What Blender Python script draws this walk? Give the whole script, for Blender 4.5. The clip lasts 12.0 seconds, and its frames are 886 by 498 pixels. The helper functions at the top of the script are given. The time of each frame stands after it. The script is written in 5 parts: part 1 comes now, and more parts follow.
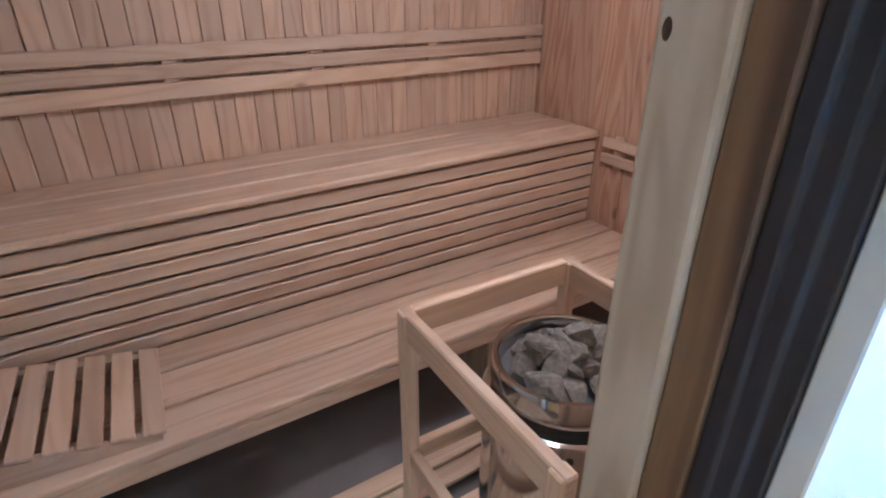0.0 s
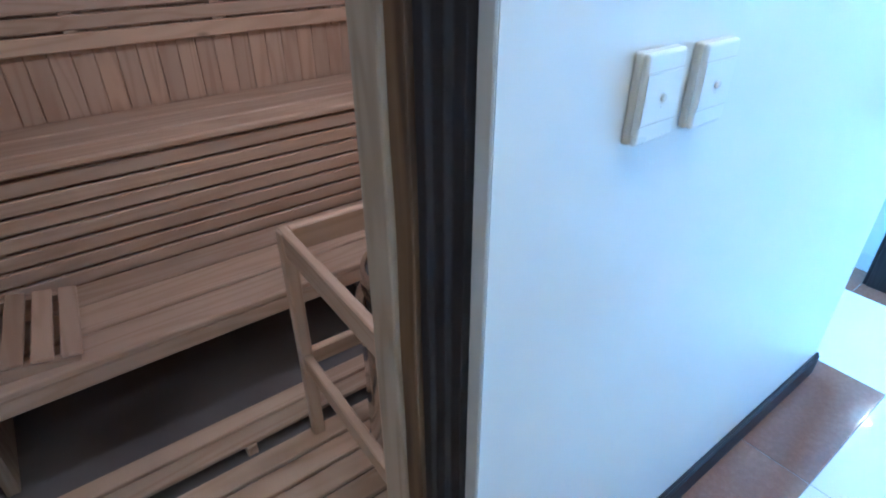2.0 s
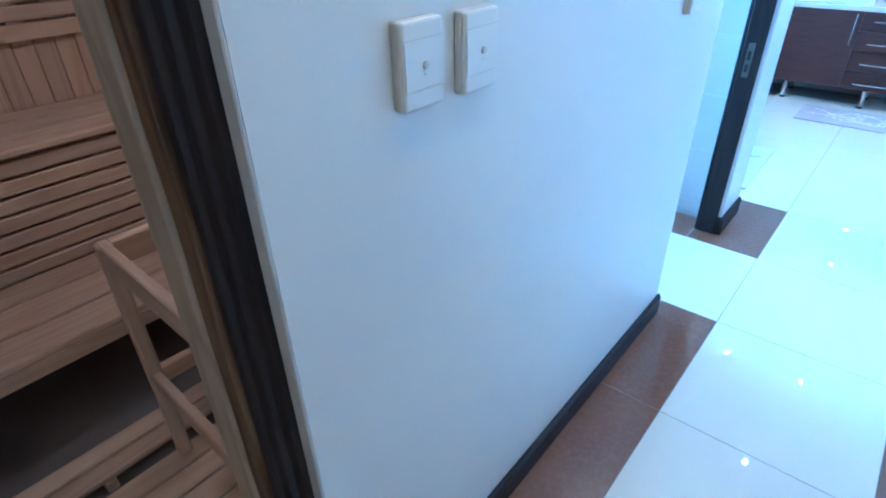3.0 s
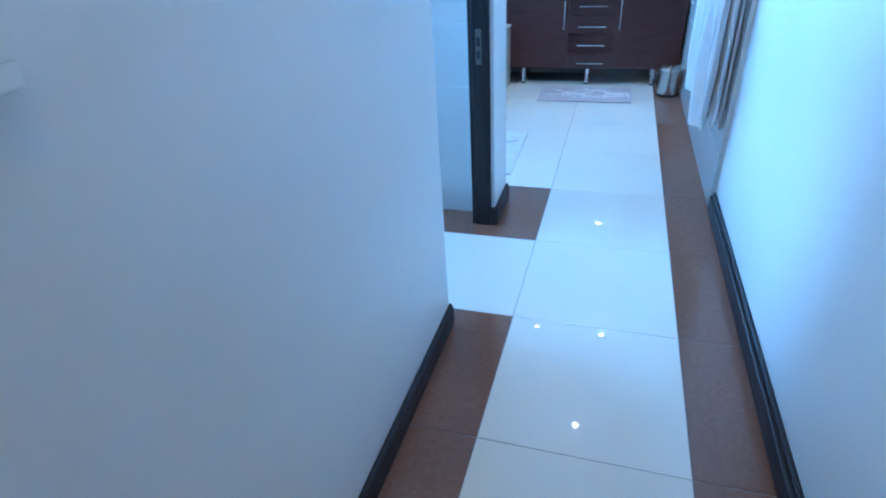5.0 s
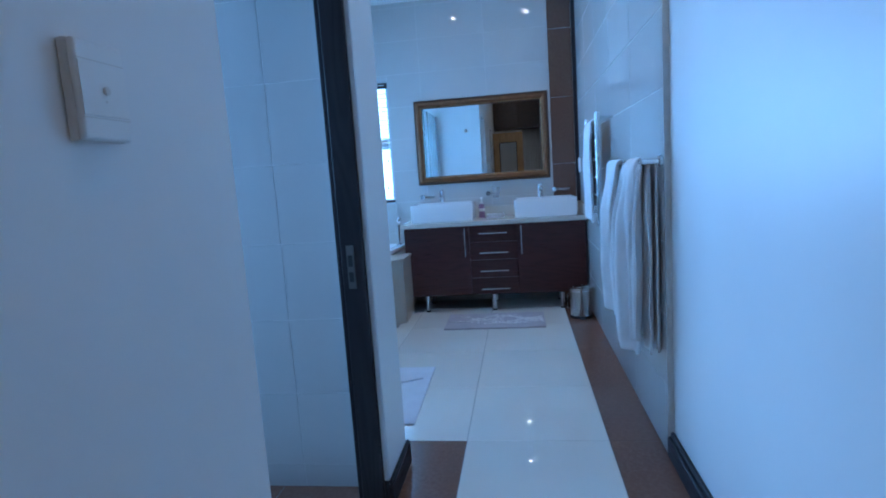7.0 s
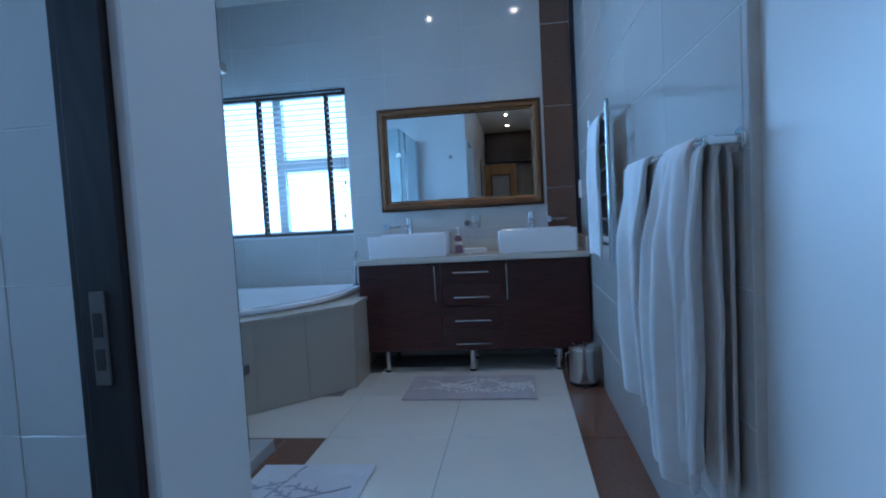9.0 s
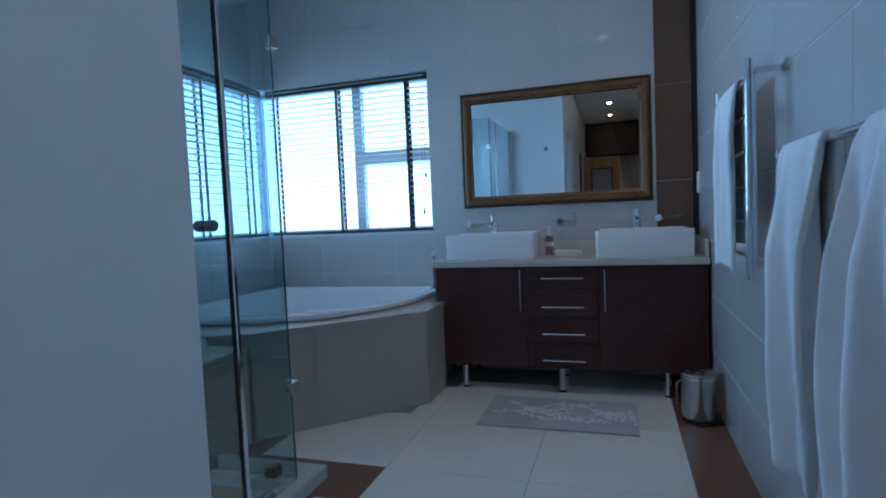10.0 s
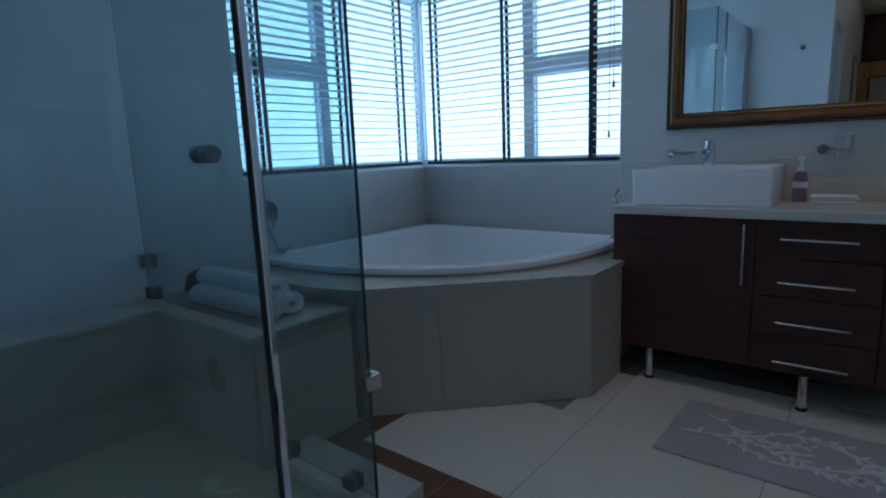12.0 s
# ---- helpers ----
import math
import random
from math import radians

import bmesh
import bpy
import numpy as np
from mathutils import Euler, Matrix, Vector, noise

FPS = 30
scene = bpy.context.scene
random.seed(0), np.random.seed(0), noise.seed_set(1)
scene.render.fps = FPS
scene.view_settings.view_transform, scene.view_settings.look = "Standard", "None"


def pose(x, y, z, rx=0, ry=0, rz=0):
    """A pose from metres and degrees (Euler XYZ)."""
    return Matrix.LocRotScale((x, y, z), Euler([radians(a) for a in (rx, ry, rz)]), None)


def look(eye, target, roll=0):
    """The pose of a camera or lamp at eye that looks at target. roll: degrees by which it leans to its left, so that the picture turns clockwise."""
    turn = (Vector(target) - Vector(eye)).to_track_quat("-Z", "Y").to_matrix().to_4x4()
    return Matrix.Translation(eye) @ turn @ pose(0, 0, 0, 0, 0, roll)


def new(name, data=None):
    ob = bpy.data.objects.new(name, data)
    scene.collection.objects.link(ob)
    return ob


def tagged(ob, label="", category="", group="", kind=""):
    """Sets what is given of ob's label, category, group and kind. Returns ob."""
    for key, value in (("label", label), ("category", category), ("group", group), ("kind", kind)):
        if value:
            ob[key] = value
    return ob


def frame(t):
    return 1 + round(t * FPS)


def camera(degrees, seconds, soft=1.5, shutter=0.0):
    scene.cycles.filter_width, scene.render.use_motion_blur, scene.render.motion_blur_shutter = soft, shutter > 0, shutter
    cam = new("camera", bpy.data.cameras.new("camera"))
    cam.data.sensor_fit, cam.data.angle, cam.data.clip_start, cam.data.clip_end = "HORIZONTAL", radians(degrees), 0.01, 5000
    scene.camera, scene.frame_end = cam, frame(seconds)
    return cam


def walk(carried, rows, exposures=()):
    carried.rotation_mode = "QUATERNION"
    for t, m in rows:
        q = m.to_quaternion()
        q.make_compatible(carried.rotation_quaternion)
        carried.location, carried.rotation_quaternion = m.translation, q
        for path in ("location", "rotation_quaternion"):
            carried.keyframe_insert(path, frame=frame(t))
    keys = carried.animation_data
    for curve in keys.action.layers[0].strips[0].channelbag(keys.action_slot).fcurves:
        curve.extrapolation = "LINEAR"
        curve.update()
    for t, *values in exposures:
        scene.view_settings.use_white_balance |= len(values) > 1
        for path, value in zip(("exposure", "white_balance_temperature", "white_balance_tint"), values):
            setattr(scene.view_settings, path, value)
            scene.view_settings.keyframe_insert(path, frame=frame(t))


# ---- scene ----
cam = camera(77.5, 12.0, soft=2.0)
PATH = [
    (0, (-0.002, 0.124, 1.568), (0.966, 1.626, 0.671), 0.3),
    (0.5, (-0.02, 0.026, 1.585), (0.952, 1.492, 0.632), 0.7),
    (1, (-0.003, -0.064, 1.575), (0.947, 1.403, 0.603), 0.2),
    (1.5, (0.025, -0.128, 1.571), (0.992, 1.303, 0.562), 0.2),
    (2, (0.074, -0.193, 1.579), (1.105, 1.174, 0.547), -0.2),
    (2.5, (0.115, -0.259, 1.579), (1.269, 1.0, 0.537), -0.6),
    (3, (0.16, -0.314, 1.558), (1.451, 0.793, 0.506), -1.3),
    (3.5, (0.204, -0.354, 1.56), (1.617, 0.585, 0.501), -2.0),
    (3.7, (0.243, -0.362, 1.557), (1.701, 0.498, 0.492), -2.1),
    (5.3, (0.6, -0.309, 1.392), (2.274, 0.174, 0.411), -3.6),
    (5.5, (0.648, -0.32, 1.377), (2.364, 0.151, 0.463), -4.3),
    (6, (0.838, -0.32, 1.322), (2.666, 0.086, 0.622), -4.3),
    (6.5, (1.015, -0.309, 1.272), (2.935, 0.028, 0.824), -4.0),
    (7, (1.237, -0.296, 1.219), (3.199, -0.012, 0.959), -3.9),
    (7.2, (1.343, -0.297, 1.21), (3.312, -0.024, 0.986), -3.9),
    (9, (2.292, -0.377, 1.092), (4.27, -0.109, 0.974), -3.1),
    (9.5, (2.503, -0.375, 1.098), (4.454, 0.049, 0.975), -2.9),
    (10, (2.743, -0.379, 1.098), (4.644, 0.23, 0.98), -2.5),
    (10.5, (2.978, -0.394, 1.106), (4.795, 0.435, 0.998), -2.4),
    (11, (3.197, -0.324, 1.109), (4.942, 0.647, 1.003), -1.9),
    (11.5, (3.42, -0.263, 1.074), (5.097, 0.818, 0.948), -1.8),
    (12, (3.6, -0.234, 1.086), (5.129, 1.006, 0.738), -2.3),
]
walk(cam, [(t, look(eye, target, roll)) for t, eye, target, roll in PATH],
     [(0, 4.3, 4900, -2), (1, 3.9, 4700, -3), (2, 3.5, 4600, -4), (2.5, 3.15, 4650, -3), (3.5, 2.87, 4720, 0), (5.5, 1.92, 4950, 6), (6, 1.65, 5000, 9), (7, 1.05, 5150, 11),
      (9, 0.55, 5750, 12), (10, 0.25, 6250, 12), (11, 0.0, 6650, 13), (12, -0.4, 6850, 14)])

# ---- world, sun of an overcast day, large lights ----
world = bpy.data.worlds.new("sky")
scene.world = world
world.use_nodes = True
wn = world.node_tree
sky = wn.nodes.new("ShaderNodeTexSky")
sky.sky_type = "NISHITA"
sky.sun_disc = False
sky.sun_elevation = radians(38)
sky.sun_rotation = radians(60)
wn.links.new(sky.outputs[0], wn.nodes["Background"].inputs[0])
wn.nodes["Background"].inputs[1].default_value = 0.1
sun_data = bpy.data.lights.new("sun", "SUN")
sun_data.energy, sun_data.angle, sun_data.color = 1.0, radians(12), (1.0, 0.96, 0.9)
sun = new("sun", sun_data)
sun.matrix_world = look((30, 17, 27), (0, 0, 0))

DAY = (0.28, 0.57, 1.0)
WARM = (1.0, 0.80, 0.60)


def window_light(name, eye, target, w, h, watts, colour=DAY):
    d = bpy.data.lights.new(name, "AREA")
    d.shape, d.size, d.size_y, d.energy, d.color = "RECTANGLE", w, h, watts, colour
    o = new(name, d)
    o.matrix_world = look(eye, target)
    return o


window_light("daylight", (6.80, 1.55, 2.1), (0, 1.55, 2.1), 1.9, 2.8, 185)
window_light("daylight", (5.85, 2.55, 2.1), (5.85, 0, 2.1), 1.9, 2.8, 172)
window_light("daylight", (2.7, 2.80, 1.9), (2.7, 0.6, 1.1), 0.95, 1.7, 46)
SPOT_W, VANITY_W, SAUNA_W = 2.0, 6.0, 0.85

# ---- materials ----


def mat(name):
    m = bpy.data.materials.new(name)
    m.use_nodes = True
    nt = m.node_tree
    return m, nt, nt.nodes["Principled BSDF"]


def ramp(nt, fac, *stops):
    r = nt.nodes.new("ShaderNodeValToRGB")
    while len(r.color_ramp.elements) < len(stops):
        r.color_ramp.elements.new(0.5)
    for e, (p, c) in zip(r.color_ramp.elements, stops):
        e.position, e.color = p, (*c, 1)
    nt.links.new(fac, r.inputs[0])
    return r.outputs[0]


def spot_coords(nt, scale, jitter=True):
    """World position, stretched by scale and shifted by the object's random number."""
    geo = nt.nodes.new("ShaderNodeNewGeometry")
    mp = nt.nodes.new("ShaderNodeVectorMath")
    mp.operation = "MULTIPLY"
    nt.links.new(geo.outputs["Position"], mp.inputs[0])
    mp.inputs[1].default_value = scale
    if not jitter:
        return mp.outputs[0]
    info = nt.nodes.new("ShaderNodeObjectInfo")
    mul = nt.nodes.new("ShaderNodeMath")
    mul.operation = "MULTIPLY"
    mul.inputs[1].default_value = 37.0
    nt.links.new(info.outputs["Random"], mul.inputs[0])
    add = nt.nodes.new("ShaderNodeVectorMath")
    nt.links.new(mp.outputs[0], add.inputs[0])
    nt.links.new(mul.outputs[0], add.inputs[1])
    return add.outputs[0]


def tex(nt, co, scale, detail=3.0, rough=0.5, warp=0.0):
    n = nt.nodes.new("ShaderNodeTexNoise")
    n.inputs["Scale"].default_value, n.inputs["Detail"].default_value = scale, detail
    n.inputs["Roughness"].default_value, n.inputs["Distortion"].default_value = rough, warp
    nt.links.new(co, n.inputs["Vector"])
    return n.outputs["Fac"]


def math_node(nt, op, a, b=None):
    n = nt.nodes.new("ShaderNodeMath")
    n.operation = op
    for i, v in enumerate((a, b)):
        if v is None:
            continue
        if isinstance(v, (int, float)):
            n.inputs[i].default_value = v
        else:
            nt.links.new(v, n.inputs[i])
    return n.outputs[0]


def blend(nt, fac, a, b, kind="MIX"):
    n = nt.nodes.new("ShaderNodeMix")
    n.data_type, n.blend_type = "RGBA", kind
    for sock, v in ((n.inputs["Factor"], fac), (n.inputs["A"], a), (n.inputs["B"], b)):
        if isinstance(v, (int, float)):
            sock.default_value = v
        elif isinstance(v, tuple):
            sock.default_value = (*v, 1)
        else:
            nt.links.new(v, sock)
    return n.outputs["Result"]


def bump(nt, bsdf, height, strength, dist=0.002):
    b = nt.nodes.new("ShaderNodeBump")
    b.inputs["Strength"].default_value, b.inputs["Distance"].default_value = strength, dist
    nt.links.new(height, b.inputs["Height"])
    nt.links.new(b.outputs[0], bsdf.inputs["Normal"])


def wood(name, axis, light, mid, dark, rough=0.55, bands=9.0, vary=0.2):
    """Plain-sawn softwood: contour grain, fine fibres, knots, boards of unlike tone. axis: 0, 1 or 2, along the grain."""
    m, nt, bsdf = mat(name)
    coarse, fine = [7.0] * 3, [160.0] * 3
    coarse[axis], fine[axis] = 0.75, 5.0
    co = spot_coords(nt, coarse)
    n = tex(nt, co, 1.0, 2.0, 0.45, 0.5)
    ring = math_node(nt, "SINE", math_node(nt, "MULTIPLY", n, bands * 6.28))
    ring = math_node(nt, "ADD", math_node(nt, "MULTIPLY", ring, 0.5), 0.5)
    fibre = tex(nt, spot_coords(nt, fine), 1.0, 3.0, 0.6)
    base = ramp(nt, ring, (0.0, light), (0.6, mid), (1.0, dark))
    base = blend(nt, math_node(nt, "MULTIPLY", fibre, 0.45), base, mid)
    info = nt.nodes.new("ShaderNodeObjectInfo")
    tone = ramp(nt, info.outputs["Random"], (0.0, (1 - vary, 1 - vary * 1.15, 1 - vary * 1.3)), (0.5, (0.95, 0.95, 0.95)), (1.0, (1.08, 1.05, 1.0)))
    base = blend(nt, 1.0, base, tone, "MULTIPLY")
    vo = nt.nodes.new("ShaderNodeTexVoronoi")
    kn = [5.0] * 3
    kn[axis] = 2.2
    nt.links.new(spot_coords(nt, kn), vo.inputs["Vector"])
    vo.inputs["Scale"].default_value = 1.0
    knot = ramp(nt, vo.outputs["Distance"], (0.0, (1, 1, 1)), (0.045, (0.85, 0.85, 0.85)), (0.085, (0, 0, 0)))
    base = blend(nt, math_node(nt, "MULTIPLY", knot, 0.8), base, (dark[0] * 0.4, dark[1] * 0.35, dark[2] * 0.3))
    nt.links.new(base, bsdf.inputs["Base Color"])
    nt.links.new(ramp(nt, fibre, (0.2, (rough - 0.1,) * 3), (0.8, (rough + 0.15,) * 3)), bsdf.inputs["Roughness"])
    bump(nt, bsdf, fibre, 0.15, 0.0008)
    return m


def plain(name, colour, rough=0.5, metal=0.0, vary=0.08, scale=6.0, grain=120.0, relief=0.06, jitter=True, coat=0.0):
    """A surface of one paint or stuff, with soft stains and fine grain."""
    m, nt, bsdf = mat(name)
    co = spot_coords(nt, (1, 1, 1), jitter)
    big, small = tex(nt, co, scale, 4.0, 0.6), tex(nt, co, grain, 2.0, 0.6)
    lo, hi = tuple(c * (1 - vary) for c in colour), tuple(min(1, c * (1 + vary)) for c in colour)
    base = blend(nt, math_node(nt, "MULTIPLY", small, 0.4), ramp(nt, big, (0.3, lo), (0.7, hi)), colour)
    nt.links.new(base, bsdf.inputs["Base Color"])
    nt.links.new(ramp(nt, big, (0.3, (rough * 0.85,) * 3), (0.7, (min(1, rough * 1.15),) * 3)), bsdf.inputs["Roughness"])
    bsdf.inputs["Metallic"].default_value = metal
    bsdf.inputs["Coat Weight"].default_value = coat
    bsdf.inputs["Coat Roughness"].default_value = 0.06
    if relief:
        bump(nt, bsdf, small, relief, 0.001)
    return m


def glass(name, tint, rough=0.0):
    m, nt, bsdf = mat(name)
    bsdf.inputs["Base Color"].default_value = (*tint, 1)
    bsdf.inputs["Transmission Weight"].default_value = 1.0
    bsdf.inputs["Roughness"].default_value = rough
    bsdf.inputs["IOR"].default_value = 1.45
    return m


def glow(name, colour, strength):
    m, nt, bsdf = mat(name)
    bsdf.inputs["Emission Color"].default_value = (*colour, 1)
    bsdf.inputs["Emission Strength"].default_value = strength
    return m


def granite_mat(name, a, b, c, rough):
    m, nt, bsdf = mat(name)
    co = spot_coords(nt, (1, 1, 1))
    f = tex(nt, co, 55.0, 5.0, 0.75)
    g = tex(nt, co, 5.0, 4.0, 0.6, 1.0)
    base = blend(nt, g, ramp(nt, f, (0.32, a), (0.5, b), (0.68, c)), b)
    nt.links.new(base, bsdf.inputs["Base Color"])
    nt.links.new(ramp(nt, g, (0.3, (rough * 0.7,) * 3), (0.7, (rough * 1.3,) * 3)), bsdf.inputs["Roughness"])
    bump(nt, bsdf, f, 0.03, 0.0005)
    return m


PINE_L, PINE_M, PINE_D = (0.68, 0.51, 0.385), (0.65, 0.475, 0.35), (0.585, 0.405, 0.285)
pine_x = wood("pine_x", 0, PINE_L, PINE_M, PINE_D)
pine_y = wood("pine_y", 1, PINE_L, PINE_M, PINE_D)
pine_z = wood("pine_z", 2, PINE_L, PINE_M, PINE_D)
clad_z = wood("cladding", 2, (0.66, 0.485, 0.36), (0.63, 0.45, 0.33), (0.55, 0.365, 0.255), bands=10.0, vary=0.14)
clad_red = wood("cladding_red", 2, (0.59, 0.385, 0.27), (0.54, 0.335, 0.225), (0.44, 0.24, 0.155), bands=10.0, vary=0.14)
pale_z = wood("pale_pine", 2, (0.54, 0.455, 0.36), (0.49, 0.40, 0.305), (0.40, 0.31, 0.22), bands=13.0)
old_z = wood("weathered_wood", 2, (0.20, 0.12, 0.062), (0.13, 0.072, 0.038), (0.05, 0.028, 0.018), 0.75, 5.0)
oak_z = wood("honey_oak", 2, (0.50, 0.30, 0.13), (0.44, 0.25, 0.10), (0.34, 0.18, 0.07))
wenge_y = wood("wenge_y", 1, (0.072, 0.021, 0.018), (0.062, 0.018, 0.015), (0.050, 0.014, 0.012), 0.33, 12.0, 0.15)
black_z = wood("black_stained", 2, (0.024, 0.019, 0.023), (0.017, 0.014, 0.018), (0.010, 0.008, 0.010), 0.5, 12.0, 0.2)
black_x = wood("black_stained_x", 0, (0.024, 0.019, 0.023), (0.017, 0.014, 0.018), (0.010, 0.008, 0.010), 0.5, 12.0, 0.2)
for stained in (black_z, black_x):
    stained.node_tree.nodes["Principled BSDF"].inputs["Specular IOR Level"].default_value = 0.4
blind_wood = plain("blind_slat", (0.58, 0.58, 0.57), 0.35, vary=0.1)
_bn = blind_wood.node_tree
_tr, _mx = _bn.nodes.new("ShaderNodeBsdfTranslucent"), _bn.nodes.new("ShaderNodeMixShader")
_tr.inputs[0].default_value, _mx.inputs[0].default_value = (0.75, 0.74, 0.72, 1), 0.55
_bn.links.new(_bn.nodes["Principled BSDF"].outputs[0], _mx.inputs[1])
_bn.links.new(_tr.outputs[0], _mx.inputs[2])
_bn.links.new(_mx.outputs[0], _bn.nodes["Material Output"].inputs[0])
blind_dark = plain("blind_dark", (0.025, 0.016, 0.014), 0.4, vary=0.2)
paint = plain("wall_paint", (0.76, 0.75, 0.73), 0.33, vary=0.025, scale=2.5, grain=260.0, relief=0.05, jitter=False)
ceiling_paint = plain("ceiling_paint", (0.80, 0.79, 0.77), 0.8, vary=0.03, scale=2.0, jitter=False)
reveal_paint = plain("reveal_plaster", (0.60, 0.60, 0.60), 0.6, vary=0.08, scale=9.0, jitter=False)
white_tile = plain("floor_tile", (0.78, 0.755, 0.69), 0.016, vary=0.03, scale=1.6, relief=0.0)
brown_tile = granite_mat("brown_floor_tile", (0.14, 0.066, 0.042), (0.195, 0.097, 0.064), (0.26, 0.145, 0.10), 0.12)
wall_tile = plain("wall_tile", (0.54, 0.53, 0.51), 0.08, vary=0.03, scale=2.2, relief=0.0)
cocoa_tile = granite_mat("cocoa_wall_tile", (0.10, 0.050, 0.030), (0.14, 0.072, 0.045), (0.18, 0.095, 0.06), 0.15)
beige_tile = plain("beige_tile", (0.42, 0.37, 0.31), 0.32, vary=0.02, scale=1.5, relief=0.0)
grout = plain("grout", (0.66, 0.65, 0.63), 0.9, vary=0.1, scale=20.0)
floor_grout = plain("floor_grout", (0.26, 0.25, 0.24), 0.9, vary=0.15, scale=20.0)
dark_grout = plain("dark_grout", (0.43, 0.385, 0.325), 0.9, vary=0.1, scale=20.0)
concrete = plain("concrete", (0.24, 0.23, 0.23), 0.28, vary=0.18, scale=3.0, grain=90.0)
ceramic = plain("ceramic", (0.80, 0.81, 0.82), 0.07, vary=0.01, relief=0.0, coat=0.3)
acrylic = plain("acrylic", (0.88, 0.89, 0.90), 0.12, vary=0.01, relief=0.0)
quartz = granite_mat("quartz_top", (0.56, 0.52, 0.45), (0.64, 0.60, 0.53), (0.70, 0.67, 0.60), 0.15)
chrome = plain("chrome", (0.72, 0.73, 0.74), 0.09, 1.0, 0.03, relief=0.0)
mirror_steel = plain("polished_steel", (0.60, 0.585, 0.57), 0.13, 1.0, 0.05, scale=12.0, relief=0.0)
steel = plain("brushed_steel", (0.52, 0.50, 0.48), 0.24, 1.0, 0.08, scale=12.0)
dull_metal = plain("dull_metal", (0.20, 0.20, 0.21), 0.4, 0.8, 0.1)
dark_metal = plain("dull_dark_steel", (0.10, 0.095, 0.09), 0.45, vary=0.3)
aluminium = plain("window_frame_paint", (0.55, 0.60, 0.64), 0.45, vary=0.04)
bronze = plain("bronze_leaf", (0.22, 0.105, 0.048), 0.36, 0.5, 0.25, scale=14.0, grain=200.0, relief=0.2)
gold_leaf = plain("gold_leaf", (0.46, 0.27, 0.12), 0.3, 0.7, 0.2, scale=14.0, grain=200.0, relief=0.1)
bronze_dark = plain("bronze_dark", (0.10, 0.050, 0.026), 0.4, 0.3, 0.3, scale=14.0, relief=0.2)
silvered, _nt, _b = mat("silvered_glass")
_b.inputs["Base Color"].default_value = (0.78, 0.81, 0.80, 1)
_b.inputs["Metallic"].default_value, _b.inputs["Roughness"].default_value = 1.0, 0.012
shower_glass = glass("shower_glass", (0.70, 0.83, 0.86))
glass_edge = plain("glass_edge", (0.03, 0.10, 0.10), 0.1, relief=0.0)
clear_pane = glass("window_pane", (0.97, 0.98, 0.98))
# Dark tint added to dim the view of the daylight lamps outside.
dimming_pane = glass("dimming_pane", (0.30, 0.33, 0.30))
frosted = glass("frosted_glass", (0.93, 0.95, 0.95), 0.35)
terry = plain("terry_white", (0.82, 0.82, 0.83), 0.95, vary=0.05, scale=14.0, grain=480.0, relief=0.9)
# White terry with the shade of the inner towels put into its colour.
terry_shaded = plain("terry_shaded", (0.72, 0.70, 0.69), 0.95, vary=0.06, scale=14.0, grain=480.0, relief=0.9)
mat_grey = plain("bath_mat_pile", (0.47, 0.44, 0.47), 0.95, vary=0.1, scale=10.0, grain=420.0, relief=0.9)
mat_white = plain("bath_mat_white", (0.66, 0.67, 0.72), 0.95, vary=0.07, scale=10.0, grain=420.0, relief=0.9)
stitch = plain("embroidery_white", (0.76, 0.74, 0.73), 0.9, vary=0.05, grain=420.0, relief=0.7)
stitch_grey = plain("embroidery_grey", (0.40, 0.41, 0.48), 0.9, vary=0.05, grain=420.0, relief=0.7)
plastic = plain("white_plastic", (0.78, 0.77, 0.74), 0.3, vary=0.02, relief=0.0)
plastic_side = plain("cream_plastic", (0.66, 0.63, 0.58), 0.4, vary=0.03, relief=0.0)
rubber = plain("black_rubber", (0.02, 0.02, 0.02), 0.7)
lilac_soap = glass("lilac_soap", (0.52, 0.32, 0.60), 0.05)
maroon_cloth = plain("maroon_cloth", (0.06, 0.025, 0.03), 0.95, vary=0.2, grain=400.0, relief=0.8)
knot_dark = plain("dark_knot", (0.06, 0.035, 0.022), 0.7, vary=0.3, scale=60.0)
sauna_cement = plain("sauna_cement", (0.21, 0.185, 0.18), 0.2, vary=0.12, scale=3.0, grain=90.0, jitter=False)
stone_mat = granite_mat("sauna_stone", (0.06, 0.052, 0.046), (0.17, 0.15, 0.13), (0.38, 0.34, 0.295), 0.9)
lamp_glow = glow("downlight_glow", (1.0, 0.88, 0.74), 85.0)
curtain_mat = plain("pale_curtain", (0.70, 0.70, 0.68), 0.9, vary=0.05, grain=400.0)
wardrobe_brown = wood("wardrobe_brown", 0, (0.08, 0.038, 0.026), (0.055, 0.026, 0.018), (0.035, 0.016, 0.011), 0.35)

# ---- builders ----
BASE = {}


def thing(name, label, category, at, group="", kind=""):
    e = new(name)
    e.empty_display_size = 0.05
    e.location = at
    BASE[e.name] = Vector(at)
    return tagged(e, label, category, group, kind)


def part(name, bm, material, parent, label="", smooth=False):
    """Links a bmesh, built in world places, as one mesh under a thing or part."""
    me = bpy.data.meshes.new(name)
    base = BASE[parent.name]
    bm.transform(Matrix.Translation(-base))
    bm.to_mesh(me)
    bm.free()
    me.materials.append(material)
    if smooth:
        for p in me.polygons:
            p.use_smooth = True
        me.set_sharp_from_angle(angle=radians(38))
    o = new(name, me)
    o.parent = parent
    BASE[o.name] = base
    return tagged(o, label)


